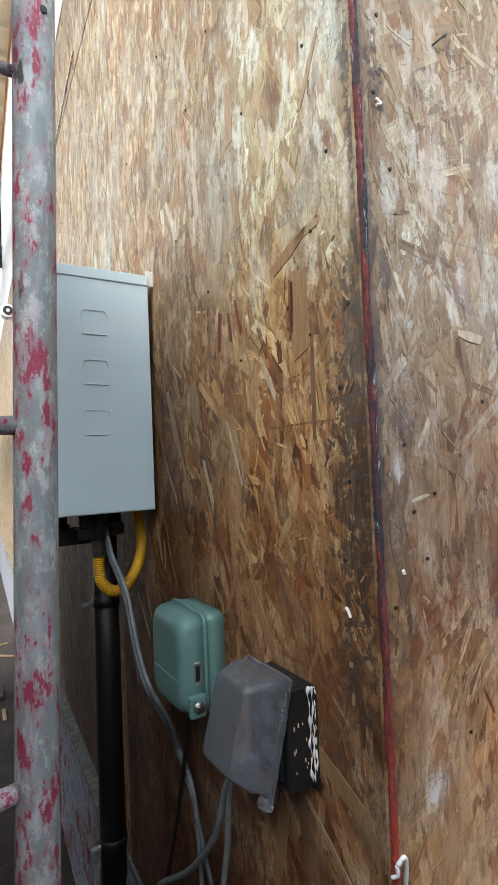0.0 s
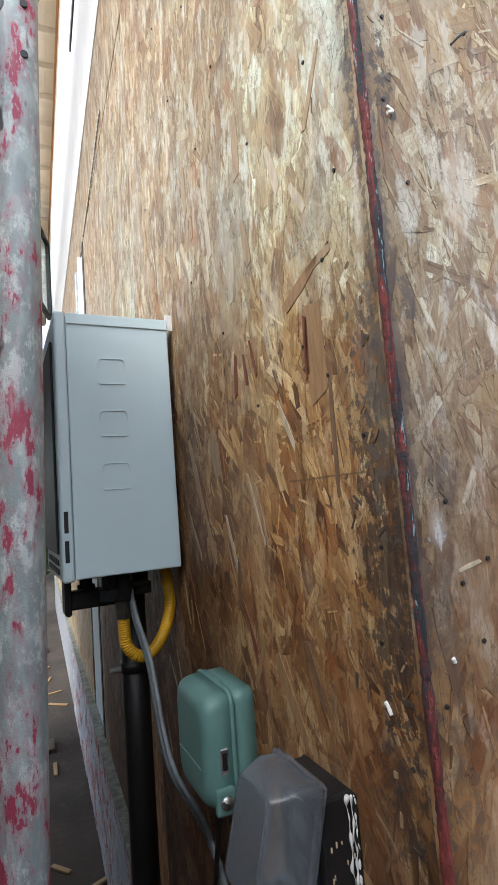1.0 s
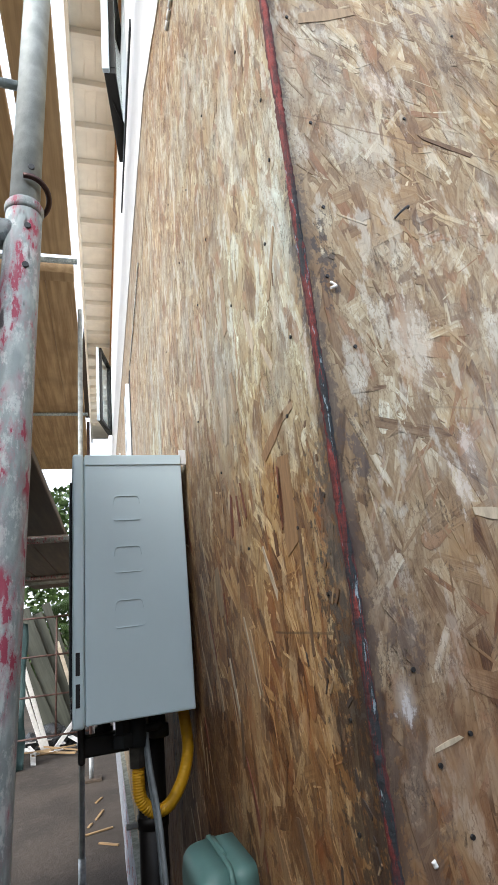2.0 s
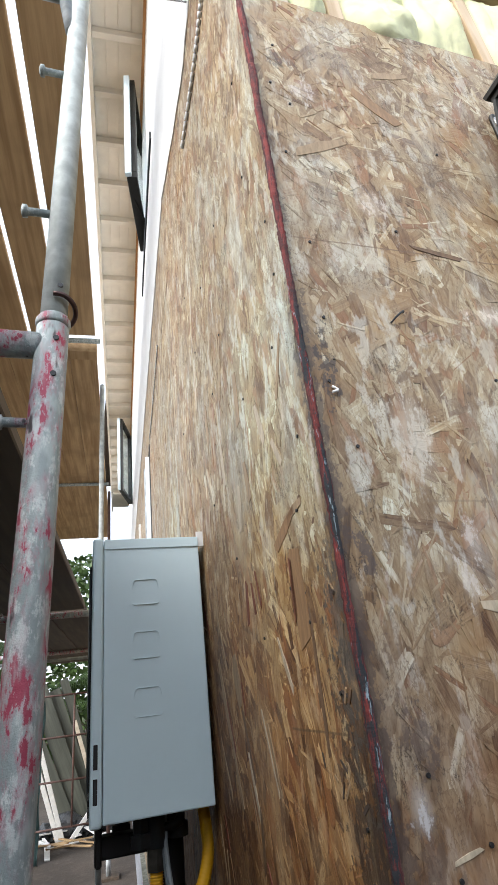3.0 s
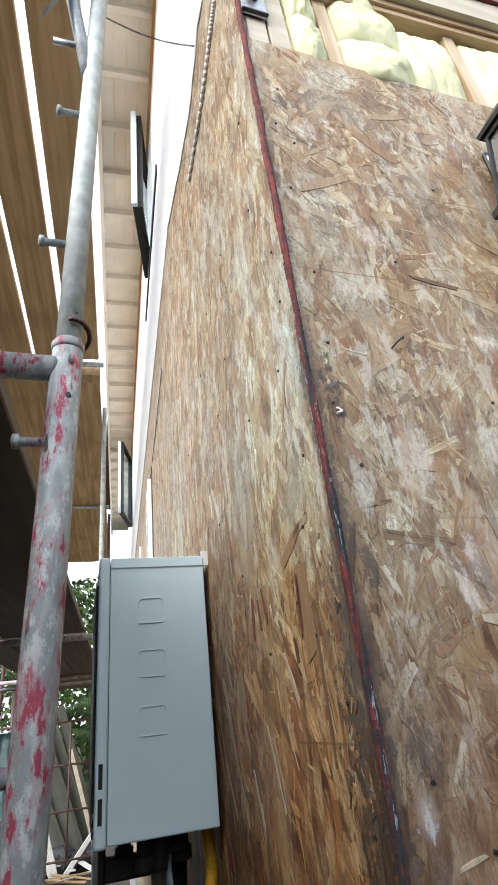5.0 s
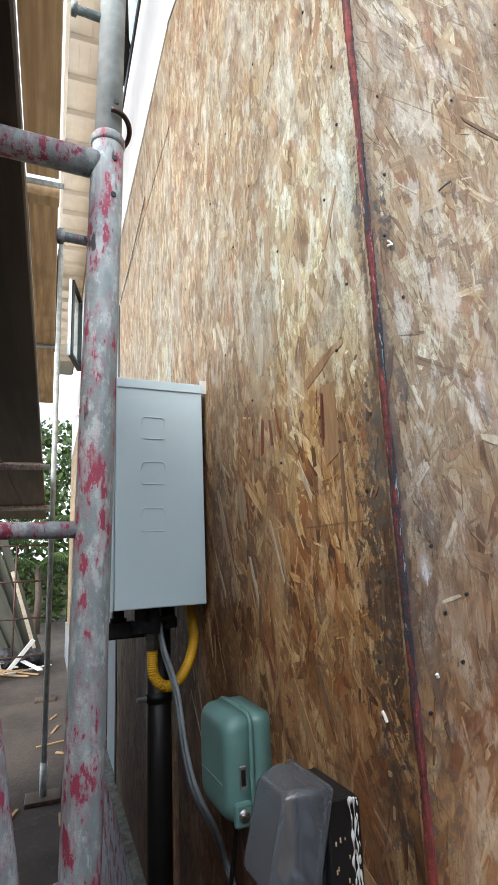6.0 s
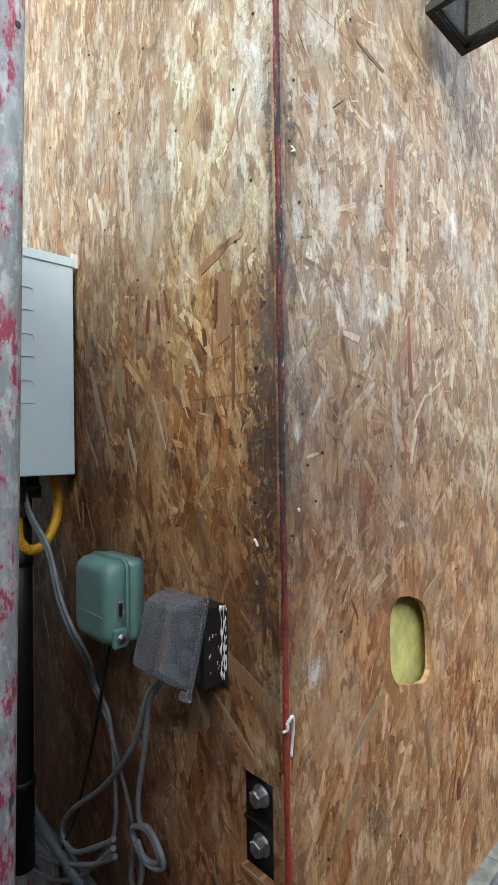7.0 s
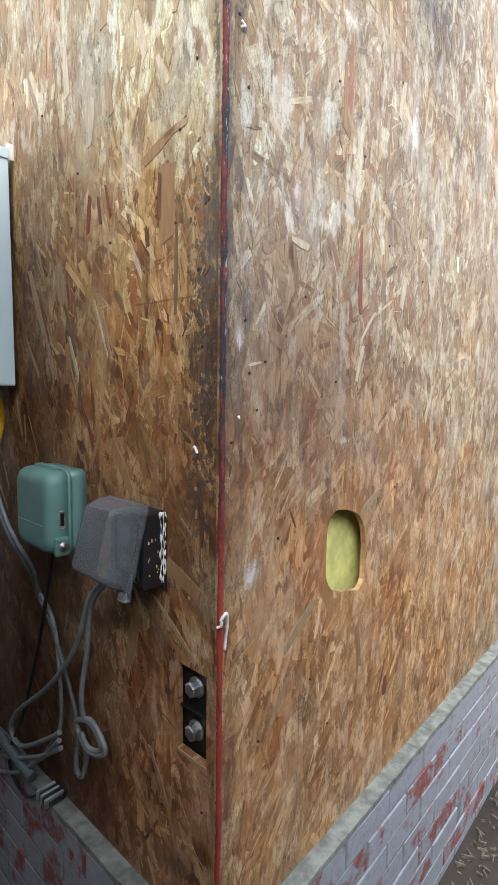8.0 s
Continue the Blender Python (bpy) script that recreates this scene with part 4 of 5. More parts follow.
rear_frame(2.95, 4.37, plain("dull_zinc_tube", (0.38, 0.41, 0.40), 0.55, 0.1, 0.3, 20), (1.95,), "distant galvanised scaffold frame on a timber pad")
rear_frame(5.9, 4.37, plain("brown_painted_tube", (0.10, 0.055, 0.045), 0.6, 0.1, 0.4, 20), (0.4, 0.85, 1.3, 1.75), "distant brown painted scaffold frame on a timber pad")
braces = thing("cross_brace", FAR, "thin diagonal scaffold braces, faded red", "brace")
part("brace", tube([(-1.52, 2.95, 0.6), (-1.52, 5.9, 1.9)], 0.011, 8), SCAFFOLD, braces)
part("brace", tube([(-1.55, 2.95, 1.9), (-1.55, 5.9, 0.6)], 0.011, 8), SCAFFOLD, braces)

# ---- water heater ----
WX, WY, WZ0, WZ1 = -0.245, 0.69, 1.43, 1.968
heater = thing("water_heater", NEAR @ pose(-0.014, WY, WZ0), "white enamelled wall-hung water heater with louvred sides", "water heater")
DX, DY, DZ = 0.231, 0.34, WZ1 - WZ0
body = rbox((-DX + 0.016, 0.0), (0.0, DY), (0.0, DZ), 0.003, 2)
part("casing", body, ENAMEL, heater)
part("front_cover", rbox((-DX - 0.008, -DX + 0.0150), (-0.004, DY + 0.004), (-0.004, DZ + 0.004), 0.006, 3), ENAMEL, heater)
part("top_lip", rbox((-DX + 0.017, -0.001), (-0.003, -0.0005), (DZ - 0.022, DZ + 0.001), 0.001, 1), ENAMEL, heater)
for k in range(3):
    for e, (dz, out) in enumerate(((0.445 - 0.110 * k, 0.004), (0.392 - 0.110 * k, 0.004))):
        lv = curve([(-0.155, 0.0005, dz - (0.020 if e == 0 else -0.004)), (-0.152, -0.0010, dz - (0.005 if e == 0 else 0)), (-0.146, -0.0012, dz), (-0.126, -0.0016, dz), (-0.106, -0.0012, dz), (-0.100, -0.0010, dz - (0.005 if e == 0 else 0)), (-0.097, 0.0005, dz - (0.020 if e == 0 else -0.004))], 5)
        part("louvre", tube(lv, [0.0005 + 0.0005 * math.sin(math.pi * i / (len(lv) - 1)) for i in range(len(lv))], 8), ENAMEL, heater)
for z in (0.035, 0.092):
    part("vent_slot", rbox((-DX - 0.002, -DX + 0.006), (-0.0052, -0.0035), (z, z + 0.042), 0.0006, 1), BLACK, heater)
part("front_grille", rbox((-DX - 0.0135, -DX - 0.0085), (0.035, DY - 0.03), (0.05, DZ - 0.05), 0.002, 1), GRILLE, heater)
for i in range(6):
    for j in range(2):
        part("vent_hole", rbox((-DX - 0.011, -DX - 0.0082), (0.05 + 0.04 * i, 0.078 + 0.04 * i), (0.008 + 0.018 * j, 0.02 + 0.018 * j), 0.001, 1), BLACK, heater)
tab = rbox((-0.004, 0.013), (0.000, 0.003), (DZ - 0.022, DZ + 0.014), 0.001, 1)
part("top_bracket", tab, WHITEPAINT, heater, "bright steel wall tab")
part("back_rail", rbox((0.001, 0.0135), (0.06, DY - 0.01), (0.05, DZ - 0.02), 0.001, 1), GRILLE, heater)
for x, y in ((-0.06, 0.12), (-0.14, 0.08), (-0.17, 0.2)):
    part("pipe_stub", tube([(x, y, 0.0), (x, y, -0.035), (x, y, -0.036), (x, y, -0.06)], [0.016, 0.016, 0.022, 0.022], 6 if x < -0.1 else 12), GRILLE, heater)

trap = thing("pipe_bracket", NEAR @ pose(-0.125, 0.775, 1.375), "black steel arm that holds the gas fitting", "bracket")
part("arm", rbox((-0.110, 0.0), (0.02, 0.06), (-0.020, 0.018), 0.005, 2), BLACK, trap)
part("lug", rbox((-0.116, -0.102), (0.01, 0.07), (-0.030, 0.050), 0.004, 1), BLACK, trap)
part("tap", tube([(0.0, 0.0, 0.02), (0.040, -0.004, 0.022), (0.052, -0.004, 0.03)], [0.008, 0.008, 0.012], 10), BLACK, trap)

pipe = thing("drain_pipe", NEAR @ pose(-0.085, 0.87, 0), "black plastic drain pipe rising from the ledge", "pipe")
part("tube", tube([(0, 0, BASE - 0.05), (0, 0, 0.9), (0, 0, 1.425)], 0.031, 20), BLACKPIPE, pipe)
for z in (1.20, 0.62):
    part("clamp", tube([(0, 0, z - 0.012), (0, 0, z - 0.011), (0, 0, z + 0.011), (0, 0, z + 0.012)], [0.030, 0.034, 0.034, 0.030], 20), BLACKPIPE, pipe)
    part("clamp_screw", tube([(-0.034, -0.01, z), (-0.058, -0.012, z)], 0.006, 6), GALV, pipe)

# yellow corrugated gas line
gas = thing("gas_line", NEAR, "yellow corrugated gas line looping under the heater", "gas pipe")
gk = curve([(-0.124, 0.775, 1.330), (-0.124, 0.775, 1.30), (-0.120, 0.775, 1.268), (-0.096, 0.776, 1.243), (-0.064, 0.778, 1.248), (-0.034, 0.78, 1.287), (-0.018, 0.785, 1.335), (-0.018, 0.79, 1.38), (-0.022, 0.80, 1.43)], 26)
part("hose", tube(gk, [0.0125 + (0.0012 if i < 90 else 0.0003) * math.sin(i * 2 * math.pi / 4) for i in range(len(gk))], 14), YELLOW, gas)
part("nut", tube([(-0.124, 0.775, 1.328), (-0.124, 0.775, 1.366)], 0.019, 6), plain("tarnished_brass", (0.10, 0.095, 0.08), 0.5, 0.6, 0.4, 40), gas, "dull hexagon nut")
part("union", tube([(-0.124, 0.775, 1.366), (-0.124, 0.775, 1.40), (-0.124, 0.775, 1.4285)], [0.021, 0.020, 0.016], 14), GRILLE, gas)

# ---- socket covers ----
def loft(rings, back=True):
    """A shell over rounded rectangles; each ring is (x, width, height, corner radius)."""
    bm = bmesh.new()
    loops = []
    for x, w, h, r in rings:
        pts = []
        for cy, cz, a0 in ((w / 2 - r, h / 2 - r, 0), (-w / 2 + r, h / 2 - r, 90), (-w / 2 + r, -h / 2 + r, 180), (w / 2 - r, -h / 2 + r, 270)):
            for k in range(6):
                a = radians(a0 + 18 * k)
                pts.append(bm.verts.new((x, cy + r * math.cos(a), cz + r * math.sin(a))))
        loops.append(pts)
    for p, q in zip(loops, loops[1:]):
        for i in range(24):
            bm.faces.new((p[i], p[(i + 1) % 24], q[(i + 1) % 24], q[i])).smooth = True
    bm.faces.new(loops[-1])
    if back:
        bm.faces.new(loops[0])
    return bm


green = thing("outlet_cover", NEAR @ pose(0, 0.475, 1.175), "sea green weatherproof outlet cover with a latch", "outlet cover")
part("base", loft([(0.0, 0.148, 0.170, 0.016), (-0.036, 0.148, 0.170, 0.016)]), GREEN, green)
part("flange", loft([(-0.0362, 0.150, 0.172, 0.017), (-0.0368, 0.156, 0.178, 0.020), (-0.0428, 0.156, 0.178, 0.020), (-0.0434, 0.150, 0.172, 0.018)]), GREEN, green)
part("lid", loft([(-0.0436, 0.150, 0.172, 0.020), (-0.064, 0.1485, 0.1705, 0.024), (-0.073, 0.146, 0.168, 0.026), (-0.080, 0.140, 0.162, 0.027), (-0.085, 0.130, 0.152, 0.027), (-0.0875, 0.116, 0.138, 0.026), (-0.0880, 0.100, 0.122, 0.022)]), GREEN, green)
part("rib", rbox((-0.0892, -0.0872), (-0.056, 0.056), (-0.026, -0.0225), 0.001, 1), GREEN, green)
part("hinge", tube([(-0.036, 0.05, 0.0865), (-0.036, -0.02, 0.0865)], 0.004, 10), GREEN, green)
part("latch_slot", rbox((-0.064, -0.050), (-0.0765, -0.0735), (-0.03, 0.008), 0.002, 1), STEEL, green)
part("latch_gap", rbox((-0.061, -0.053), (-0.0775, -0.0745), (-0.024, 0.002), 0.001, 1), BLACK, green)
part("latch", rbox((-0.078, -0.046), (-0.087, -0.074), (-0.084, -0.045), 0.005, 2), GREEN, green)
part("latch_screw", tube([(-0.062, -0.086, -0.064), (-0.062, -0.0895, -0.064), (-0.062, -0.0900, -0.064), (-0.062, -0.0885, -0.064)], [0.010, 0.010, 0.006, 0.004], 16), STEEL, green, "zinc latch screw")

clear = thing("outlet_cover", NEAR @ pose(0, 0.19, 1.15), "smoky clear outlet cover hanging open on a black box", "outlet cover")
part("base_box", rbox((-0.046, 0.0), (-0.050, 0.055), (-0.068, 0.070), 0.004, 2), BLACK, clear)
part("gasket", rbox((-0.006, 0.001), (-0.056, 0.060), (-0.074, 0.068), 0.002, 1), BLACK, clear)
for k, (x0, y0) in enumerate(((-0.004, -0.0550), (-0.011, -0.0515), (-0.007, -0.0535))):
    zs = [-0.060 + 0.128 * i / 60 for i in range(61)]
    part("sealant_bead", tube([(x0 + 0.003 * noise.noise((z * 60, k, 3)), y0 + 0.0025 * noise.noise((z * 45, k, 8)), z) for z in zs], [max(0.0004, 0.0010 + 0.0036 * noise.noise((z * 70, k * 5, 1))) for z in zs], 8), WHITEPAINT, clear, "smeared white sealant")
for i in range(16):
    x, z, s = random.uniform(-0.042, -0.008), random.uniform(-0.055, 0.02), random.uniform(0.0007, 0.0024)
    part("paint_fleck", rbox((x, x + s), (-0.0512, -0.0495), (z, z + s * random.uniform(1, 4)), s * 0.25, 1), STUD, clear)
part("socket_face", rbox((-0.0485, -0.0462), (-0.035, 0.030), (-0.055, 0.055), 0.004, 2), GRILLE, clear)
for z in (-0.025, 0.025):
    part("socket", tube([(-0.0484, -0.002, z), (-0.050, -0.002, z)], 0.017, 16), CABLEDARK, clear)
lidm = pose(-0.040, 0.006, 0.080, 0, 15, 0) @ Matrix.Scale(0.94, 4)
shell = loft([(0.0, 0.114, 0.150, 0.007), (-0.028, 0.110, 0.146, 0.008), (-0.032, 0.107, 0.143, 0.009), (-0.058, 0.084, 0.120, 0.010), (-0.062, 0.078, 0.114, 0.010)], False)
bmesh.ops.translate(shell, verts=shell.verts[:], vec=(0, 0, -0.075))
for f in shell.faces:
    f.smooth = f.calc_area() < 0.0004
bmesh.ops.solidify(shell, geom=shell.faces[:], thickness=0.002)
bmesh.ops.transform(shell, matrix=lidm, verts=shell.verts[:])
part("lid", shell, CLEAR, clear, "smoky transparent bubble lid")
rim = bmesh.new()
for y in ((-0.062, -0.0565), (0.0565, 0.062)):
    box(rim, (-0.006, 0.003), y, (-0.155, 0.004))
for z in ((-0.155, -0.1505), (0.0005, 0.006)):
    box(rim, (-0.006, 0.003), (-0.0563, 0.0563), z)
bmesh.ops.transform(rim, matrix=lidm, verts=rim.verts[:])
part("lid_rim", rim, CLEAR, clear)
catch = rbox((-0.010, 0.006), (-0.062, -0.040), (-0.172, -0.1555), 0.004, 2)
bmesh.ops.transform(catch, matrix=lidm, verts=catch.verts[:])
part("catch", catch, CLEAR, clear)

# ---- anchor recess with two hexagon bolts ----
anchor = thing("anchor_plate", NEAR @ pose(0, 0.068, 0.87), "black steel anchor plate with two hexagon bolts", "anchor plate")
part("plate", rbox((0.018, 0.024), (-0.06, 0.06), (-0.10, 0.10), 0.001, 1), BLACK, anchor)
part("divider", rbox((0.004, 0.0175), (-0.036, 0.036), (-0.003, 0.003), 0.001, 1), BLACKPIPE, anchor)
for z in (-0.040, 0.041):
    part("washer", tube([(0.0175, 0.005, z), (0.014, 0.005, z)], 0.0185, 20), STEEL, anchor)
    part("hex_head", tube([(0.0139, 0.005, z), (0.000, 0.005, z), (-0.002, 0.005, z)], [0.0145, 0.0145, 0.012], 6), STEEL, anchor)
chip = slab([(0.10, 0.784), (0.06, 0.780), (0.028, 0.776), (0.030, 0.7885), (0.104, 0.7890)], -0.002, 0.004, "x")
solid("wood_sliver", chip, PLANK, "pale torn wood sliver under the recess", "wood scrap", NEAR)


# ---- cables ----
def cable(keys, r, material, label, flat=False):
    solid("cable", tube(curve(keys, 10), r, 10), material, label, "cable", NEAR, group="hanging cables")


cable([(-0.10, 0.80, 1.43), (-0.105, 0.77, 1.38), (-0.105, 0.729, 1.331), (-0.105, 0.634, 1.267), (-0.105, 0.573, 1.167), (-0.10, 0.525, 1.108), (-0.06, 0.53, 1.03), (-0.03, 0.563, 0.955), (-0.03, 0.505, 0.911), (-0.03, 0.482, 0.82), (-0.03, 0.481, 0.67), (-0.035, 0.548, 0.568)], 0.0045, CABLE, "flat grey cable slung from the heater")
cable([(-0.108, 0.807, 1.43), (-0.108, 0.777, 1.38), (-0.109, 0.734, 1.326), (-0.109, 0.640, 1.262), (-0.109, 0.580, 1.162), (-0.104, 0.533, 1.103), (-0.064, 0.54, 1.025), (-0.03, 0.573, 0.945), (-0.03, 0.515, 0.898), (-0.03, 0.45, 0.80), (-0.03, 0.41, 0.72), (-0.035, 0.40, 0.66)], 0.0045, CABLEDARK, "dark grey cable slung from the heater")
knot = [(-0.04 - 0.002 * math.sin(3 * a), 0.340 + (0.066 - 0.0022 * a) * math.cos(a), 0.715 + (0.036 - 0.0010 * a) * math.sin(a)) for a in np.linspace(1.2, 12.0, 30)]
cable([(-0.05, 0.215, 1.10), (-0.05, 0.30, 1.02), (-0.045, 0.335, 0.90), (-0.045, 0.36, 0.80)] + knot + [(-0.03, 0.372, 0.65), (-0.03, 0.385, 0.60), (-0.03, 0.402, 0.585), (-0.03, 0.415, 0.61), (-0.03, 0.40, 0.69)], 0.0055, CABLE, "grey cable knotted into a loop")
cable([(-0.055, 0.225, 1.10), (-0.052, 0.31, 1.02), (-0.05, 0.37, 0.90), (-0.045, 0.50, 0.76), (-0.045, 0.66, 0.63), (-0.045, 0.715, 0.555), (-0.045, 0.655, 0.535), (-0.04, 0.52, 0.62), (-0.036, 0.475, 0.655)], 0.006, CABLE, "pale grey cable looped low on the wall")
cable([(-0.036, 0.47, 0.62), (-0.045, 0.58, 0.545), (-0.05, 0.80, 0.44), (-0.05, 0.95, 0.40), (-0.05, 1.05, 0.385), (-0.05, 0.90, 0.36), (-0.045, 0.70, 0.44), (-0.04, 0.55, 0.56), (-0.04, 0.47, 0.64)], 0.006, CABLE, "pale grey cable coiled over the ledge")
cable([(-0.04, 0.468, 1.10), (-0.04, 0.49, 1.03), (-0.04, 0.56, 0.83), (-0.04, 0.65, 0.62), (-0.045, 0.72, 0.50), (-0.045, 0.72, 0.43), (-0.045, 0.64, 0.41), (-0.045, 0.56, 0.46)], 0.0042, CABLEBLACK, "thin black cable from the green cover")

conduit = thing("conduit", NEAR, "galvanised conduit and strap along the ledge", "conduit")
part("tube", tube([(-0.045, 0.60, BASE + 0.03), (-0.05, 0.80, BASE + 0.06), (-0.055, 1.0, BASE + 0.10)], 0.013, 14), CABLEDARK, conduit)
part("clamp", rbox((-0.055, -0.004), (0.51, 0.55), (BASE + 0.002, BASE + 0.026), 0.006, 2), GRILLE, conduit, "crumpled zinc strap")
for y in (0.51, 0.53, 0.55):
    part("clamp_rib", rbox((-0.058, -0.01), (y, y + 0.007), (BASE + 0.004, BASE + 0.030), 0.003, 1), GALV, conduit)
part("riser", tube([(-0.09, 0.95, GROUND), (-0.09, 0.95, 0.5)], 0.011, 10), CABLEDARK, conduit)

# ---- lantern ----
SEEDED = Nodes("seeded_glass")
SEEDED = SEEDED.done((0.24, 0.27, 0.28), 0.22, 0, SEEDED.noise(SEEDED.coords(), 60.0, 3), 0.002, Transmission_Weight=0.75, IOR=1.4)
LX, LY, LZ = 0.525, -0.121, 2.402
lamp = thing("wall_lantern", pose(LX, LY, LZ), "dark bronze wall lantern with clear glass panes", "wall lantern")


def ring(w0, w1, z0, z1):
    bm = bmesh.new()
    for s in (-1, 1):
        box(bm, (-w1, w1), sorted((s * w0, s * w1)), (z0, z1))
        box(bm, sorted((s * w0, s * w1)), (-w0, w0), (z0, z1))
    return bm


part("bottom_frame", ring(0.074, 0.090, 0.0, 0.016), LANTERNMETAL, lamp)
part("sill_frame", ring(0.070, 0.084, 0.0162, 0.024), LANTERNMETAL, lamp)
part("top_frame", ring(0.048, 0.060, 0.200, 0.212), LANTERNMETAL, lamp)
for sx in (-1, 1):
    for sy in (-1, 1):
        part("corner_bar", tube([(sx * 0.076, sy * 0.076, 0.024), (sx * 0.055, sy * 0.055, 0.201)], 0.006, 6), LANTERNMETAL, lamp)
for k in range(4):
    gl = bmesh.new()
    vs = [gl.verts.new(c) for c in ((-0.070, -0.075, 0.024), (0.070, -0.075, 0.024), (0.050, -0.054, 0.200), (-0.050, -0.054, 0.200))]
    gl.faces.new(vs)
    bmesh.ops.solidify(gl, geom=gl.faces[:], thickness=0.003)
    bmesh.ops.rotate(gl, verts=gl.verts[:], cent=(0, 0, 0), matrix=Matrix.Rotation(k * math.pi / 2, 3, "Z"))
    part("pane", gl, SEEDED, lamp)
part("bottom_pane", rbox((-0.0738, 0.0738), (-0.0738, 0.0738), (0.004, 0.007), 0.001, 1), GLASS, lamp)
lid = bmesh.new()
sweepv = []
for w, z in ((0.066, 0.2125), (0.068, 0.222), (0.062, 0.230), (0.034, 0.275), (0.02, 0.290)):
    sweepv.append([lid.verts.new((sx * w, sy * w, z)) for sx, sy in ((-1, -1), (1, -1), (1, 1), (-1, 1))])
for a, b in zip(sweepv, sweepv[1:]):
    for i in range(4):
        lid.faces.new((a[i], a[(i + 1) % 4], b[(i + 1) % 4], b[i]))
lid.faces.new(sweepv[0])
lid.faces.new(sweepv[-1])
part("roof", lid, LANTERNMETAL, lamp)
part("arm", tube(curve([(0, 0, 0.280), (0.01, 0.03, 0.285), (0.02, 0.07, 0.275), (0.03, 0.112, 0.24)], 6), 0.009, 10), LANTERNMETAL, lamp)
part("back_plate", rbox((0.0, 0.06), (0.108, 0.1205), (0.15, 0.265), 0.006, 2), LANTERNMETAL, lamp)
part("hook", tube(curve([(0.005, 0.108, 0.235), (-0.012, 0.098, 0.225), (-0.018, 0.095, 0.205), (-0.006, 0.10, 0.195)], 5), 0.003, 8), STEEL, lamp, "small steel hook")
part("bulb", tube([(0, 0, 0.199), (0, 0, 0.16), (0, 0, 0.15), (0, 0, 0.12), (0, 0, 0.09)], [0.014, 0.014, 0.02, 0.026, 0.008], 14), WHITEPAINT, lamp, "white frosted bulb")

# ---- nails, screw heads, paint drips on the boards ----
rnd = random.Random(4)
nail = mesh_of(tube([(0, 0, 0), (0.0022, 0, 0), (0.0024, 0, 0)], [0.0024, 0.0024, 0.001], 8), "nail", BLACK)
spots = [(0.267, 2.105), (0.411, 1.850), (0.50, 2.565), (0.849, 2.321), (0.479, 2.24), (0.10, 2.10), (0.10, 1.84), (0.055, 1.62), (0.06, 1.93), (0.05, 2.2), (0.11, 1.70), (0.05, 2.31), (0.16, 1.75), (0.30, 1.70), (0.55, 2.0), (0.62, 2.45), (0.38, 2.33), (0.045, 1.50), (0.06, 1.40), (0.20, 1.2), (0.21, 0.9), (0.04, 0.7), (0.15, 0.65), (0.33, 2.6), (0.7, 2.7), (0.12, 2.5), (0.10, 2.75)]
for u, z in spots:
    o = new("nail", nail)
    o.matrix_basis = NEAR @ pose(-0.0024, u, z)
    tagged(o, "dark nail head sunk in the board", "nail", "wall nails")
spots = [(0.049, 1.888), (0.049, 1.543), (0.145, 1.168), (0.042, 2.222), (0.033, 2.418), (0.203, 2.275), (0.039, 2.083), (0.028, 1.98), (0.06, 1.46), (0.08, 1.40), (0.10, 1.48), (0.02, 1.35), (0.21, 1.60), (0.32, 1.45), (0.30, 2.0), (0.40, 1.9), (0.52, 1.75), (0.55, 2.1), (0.62, 1.5), (0.60, 1.2), (0.03, 2.60), (0.05, 2.72), (0.06, 2.55), (0.35, 2.5), (0.70, 1.7), (0.26, 0.85), (0.72, 0.9), (0.10, 0.8), (0.33, 0.72)]
for u, z in spots:
    o = new("nail", nail)
    o.matrix_basis = pose(u, -0.0024, z, 0, 0, 90)
    tagged(o, "dark nail head sunk in the board", "nail", "wall nails")


def blob(points, r, m, label):
    solid("paint_drip", tube(curve(points, 6), [r * (0.7 + 0.5 * abs(noise.noise((i * 0.7, r * 99, 1)))) for i in range((len(points) - 1) * 6 + 1)], 7), WHITEPAINT, label, "paint drip", m, group="paint drips")


S = pose(0, 0, 0)
blob([(-0.008, -0.010, 1.070), (0.0, -0.013, 1.078), (0.008, -0.008, 1.060), (0.011, -0.002, 1.03), (0.008, -0.002, 1.01)], 0.0035, S, "white paint drip over the corner")
blob([(-0.012, -0.004, 1.055), (-0.008, -0.010, 1.060), (-0.009, -0.01, 1.07)], 0.003, S, "white paint drip over the corner")
blob([(-0.001, 0.064, 1.340), (-0.001, 0.060, 1.336), (-0.001, 0.056, 1.329)], 0.003, NEAR, "white paint fleck on the stained board")
blob([(0.035, -0.001, 1.392), (0.037, -0.001, 1.387)], 0.003, S, "white paint fleck by the corner")
blob([(0.030, -0.002, 1.972), (0.036, -0.004, 1.966), (0.028, -0.004, 1.962)], 0.0022, S, "pale putty lump by the corner")
blob([(0.92, -0.002, 1.80), (0.925, -0.003, 1.76)], 0.004, S, "pale bent staple in the board")
solid("staple", tube(curve([(0.145, -0.002, 2.085), (0.152, -0.008, 2.092), (0.166, -0.008, 2.104), (0.172, -0.001, 2.108)], 5), 0.0016, 6), BLACK, "dark bent nail stuck in the board", "nail")

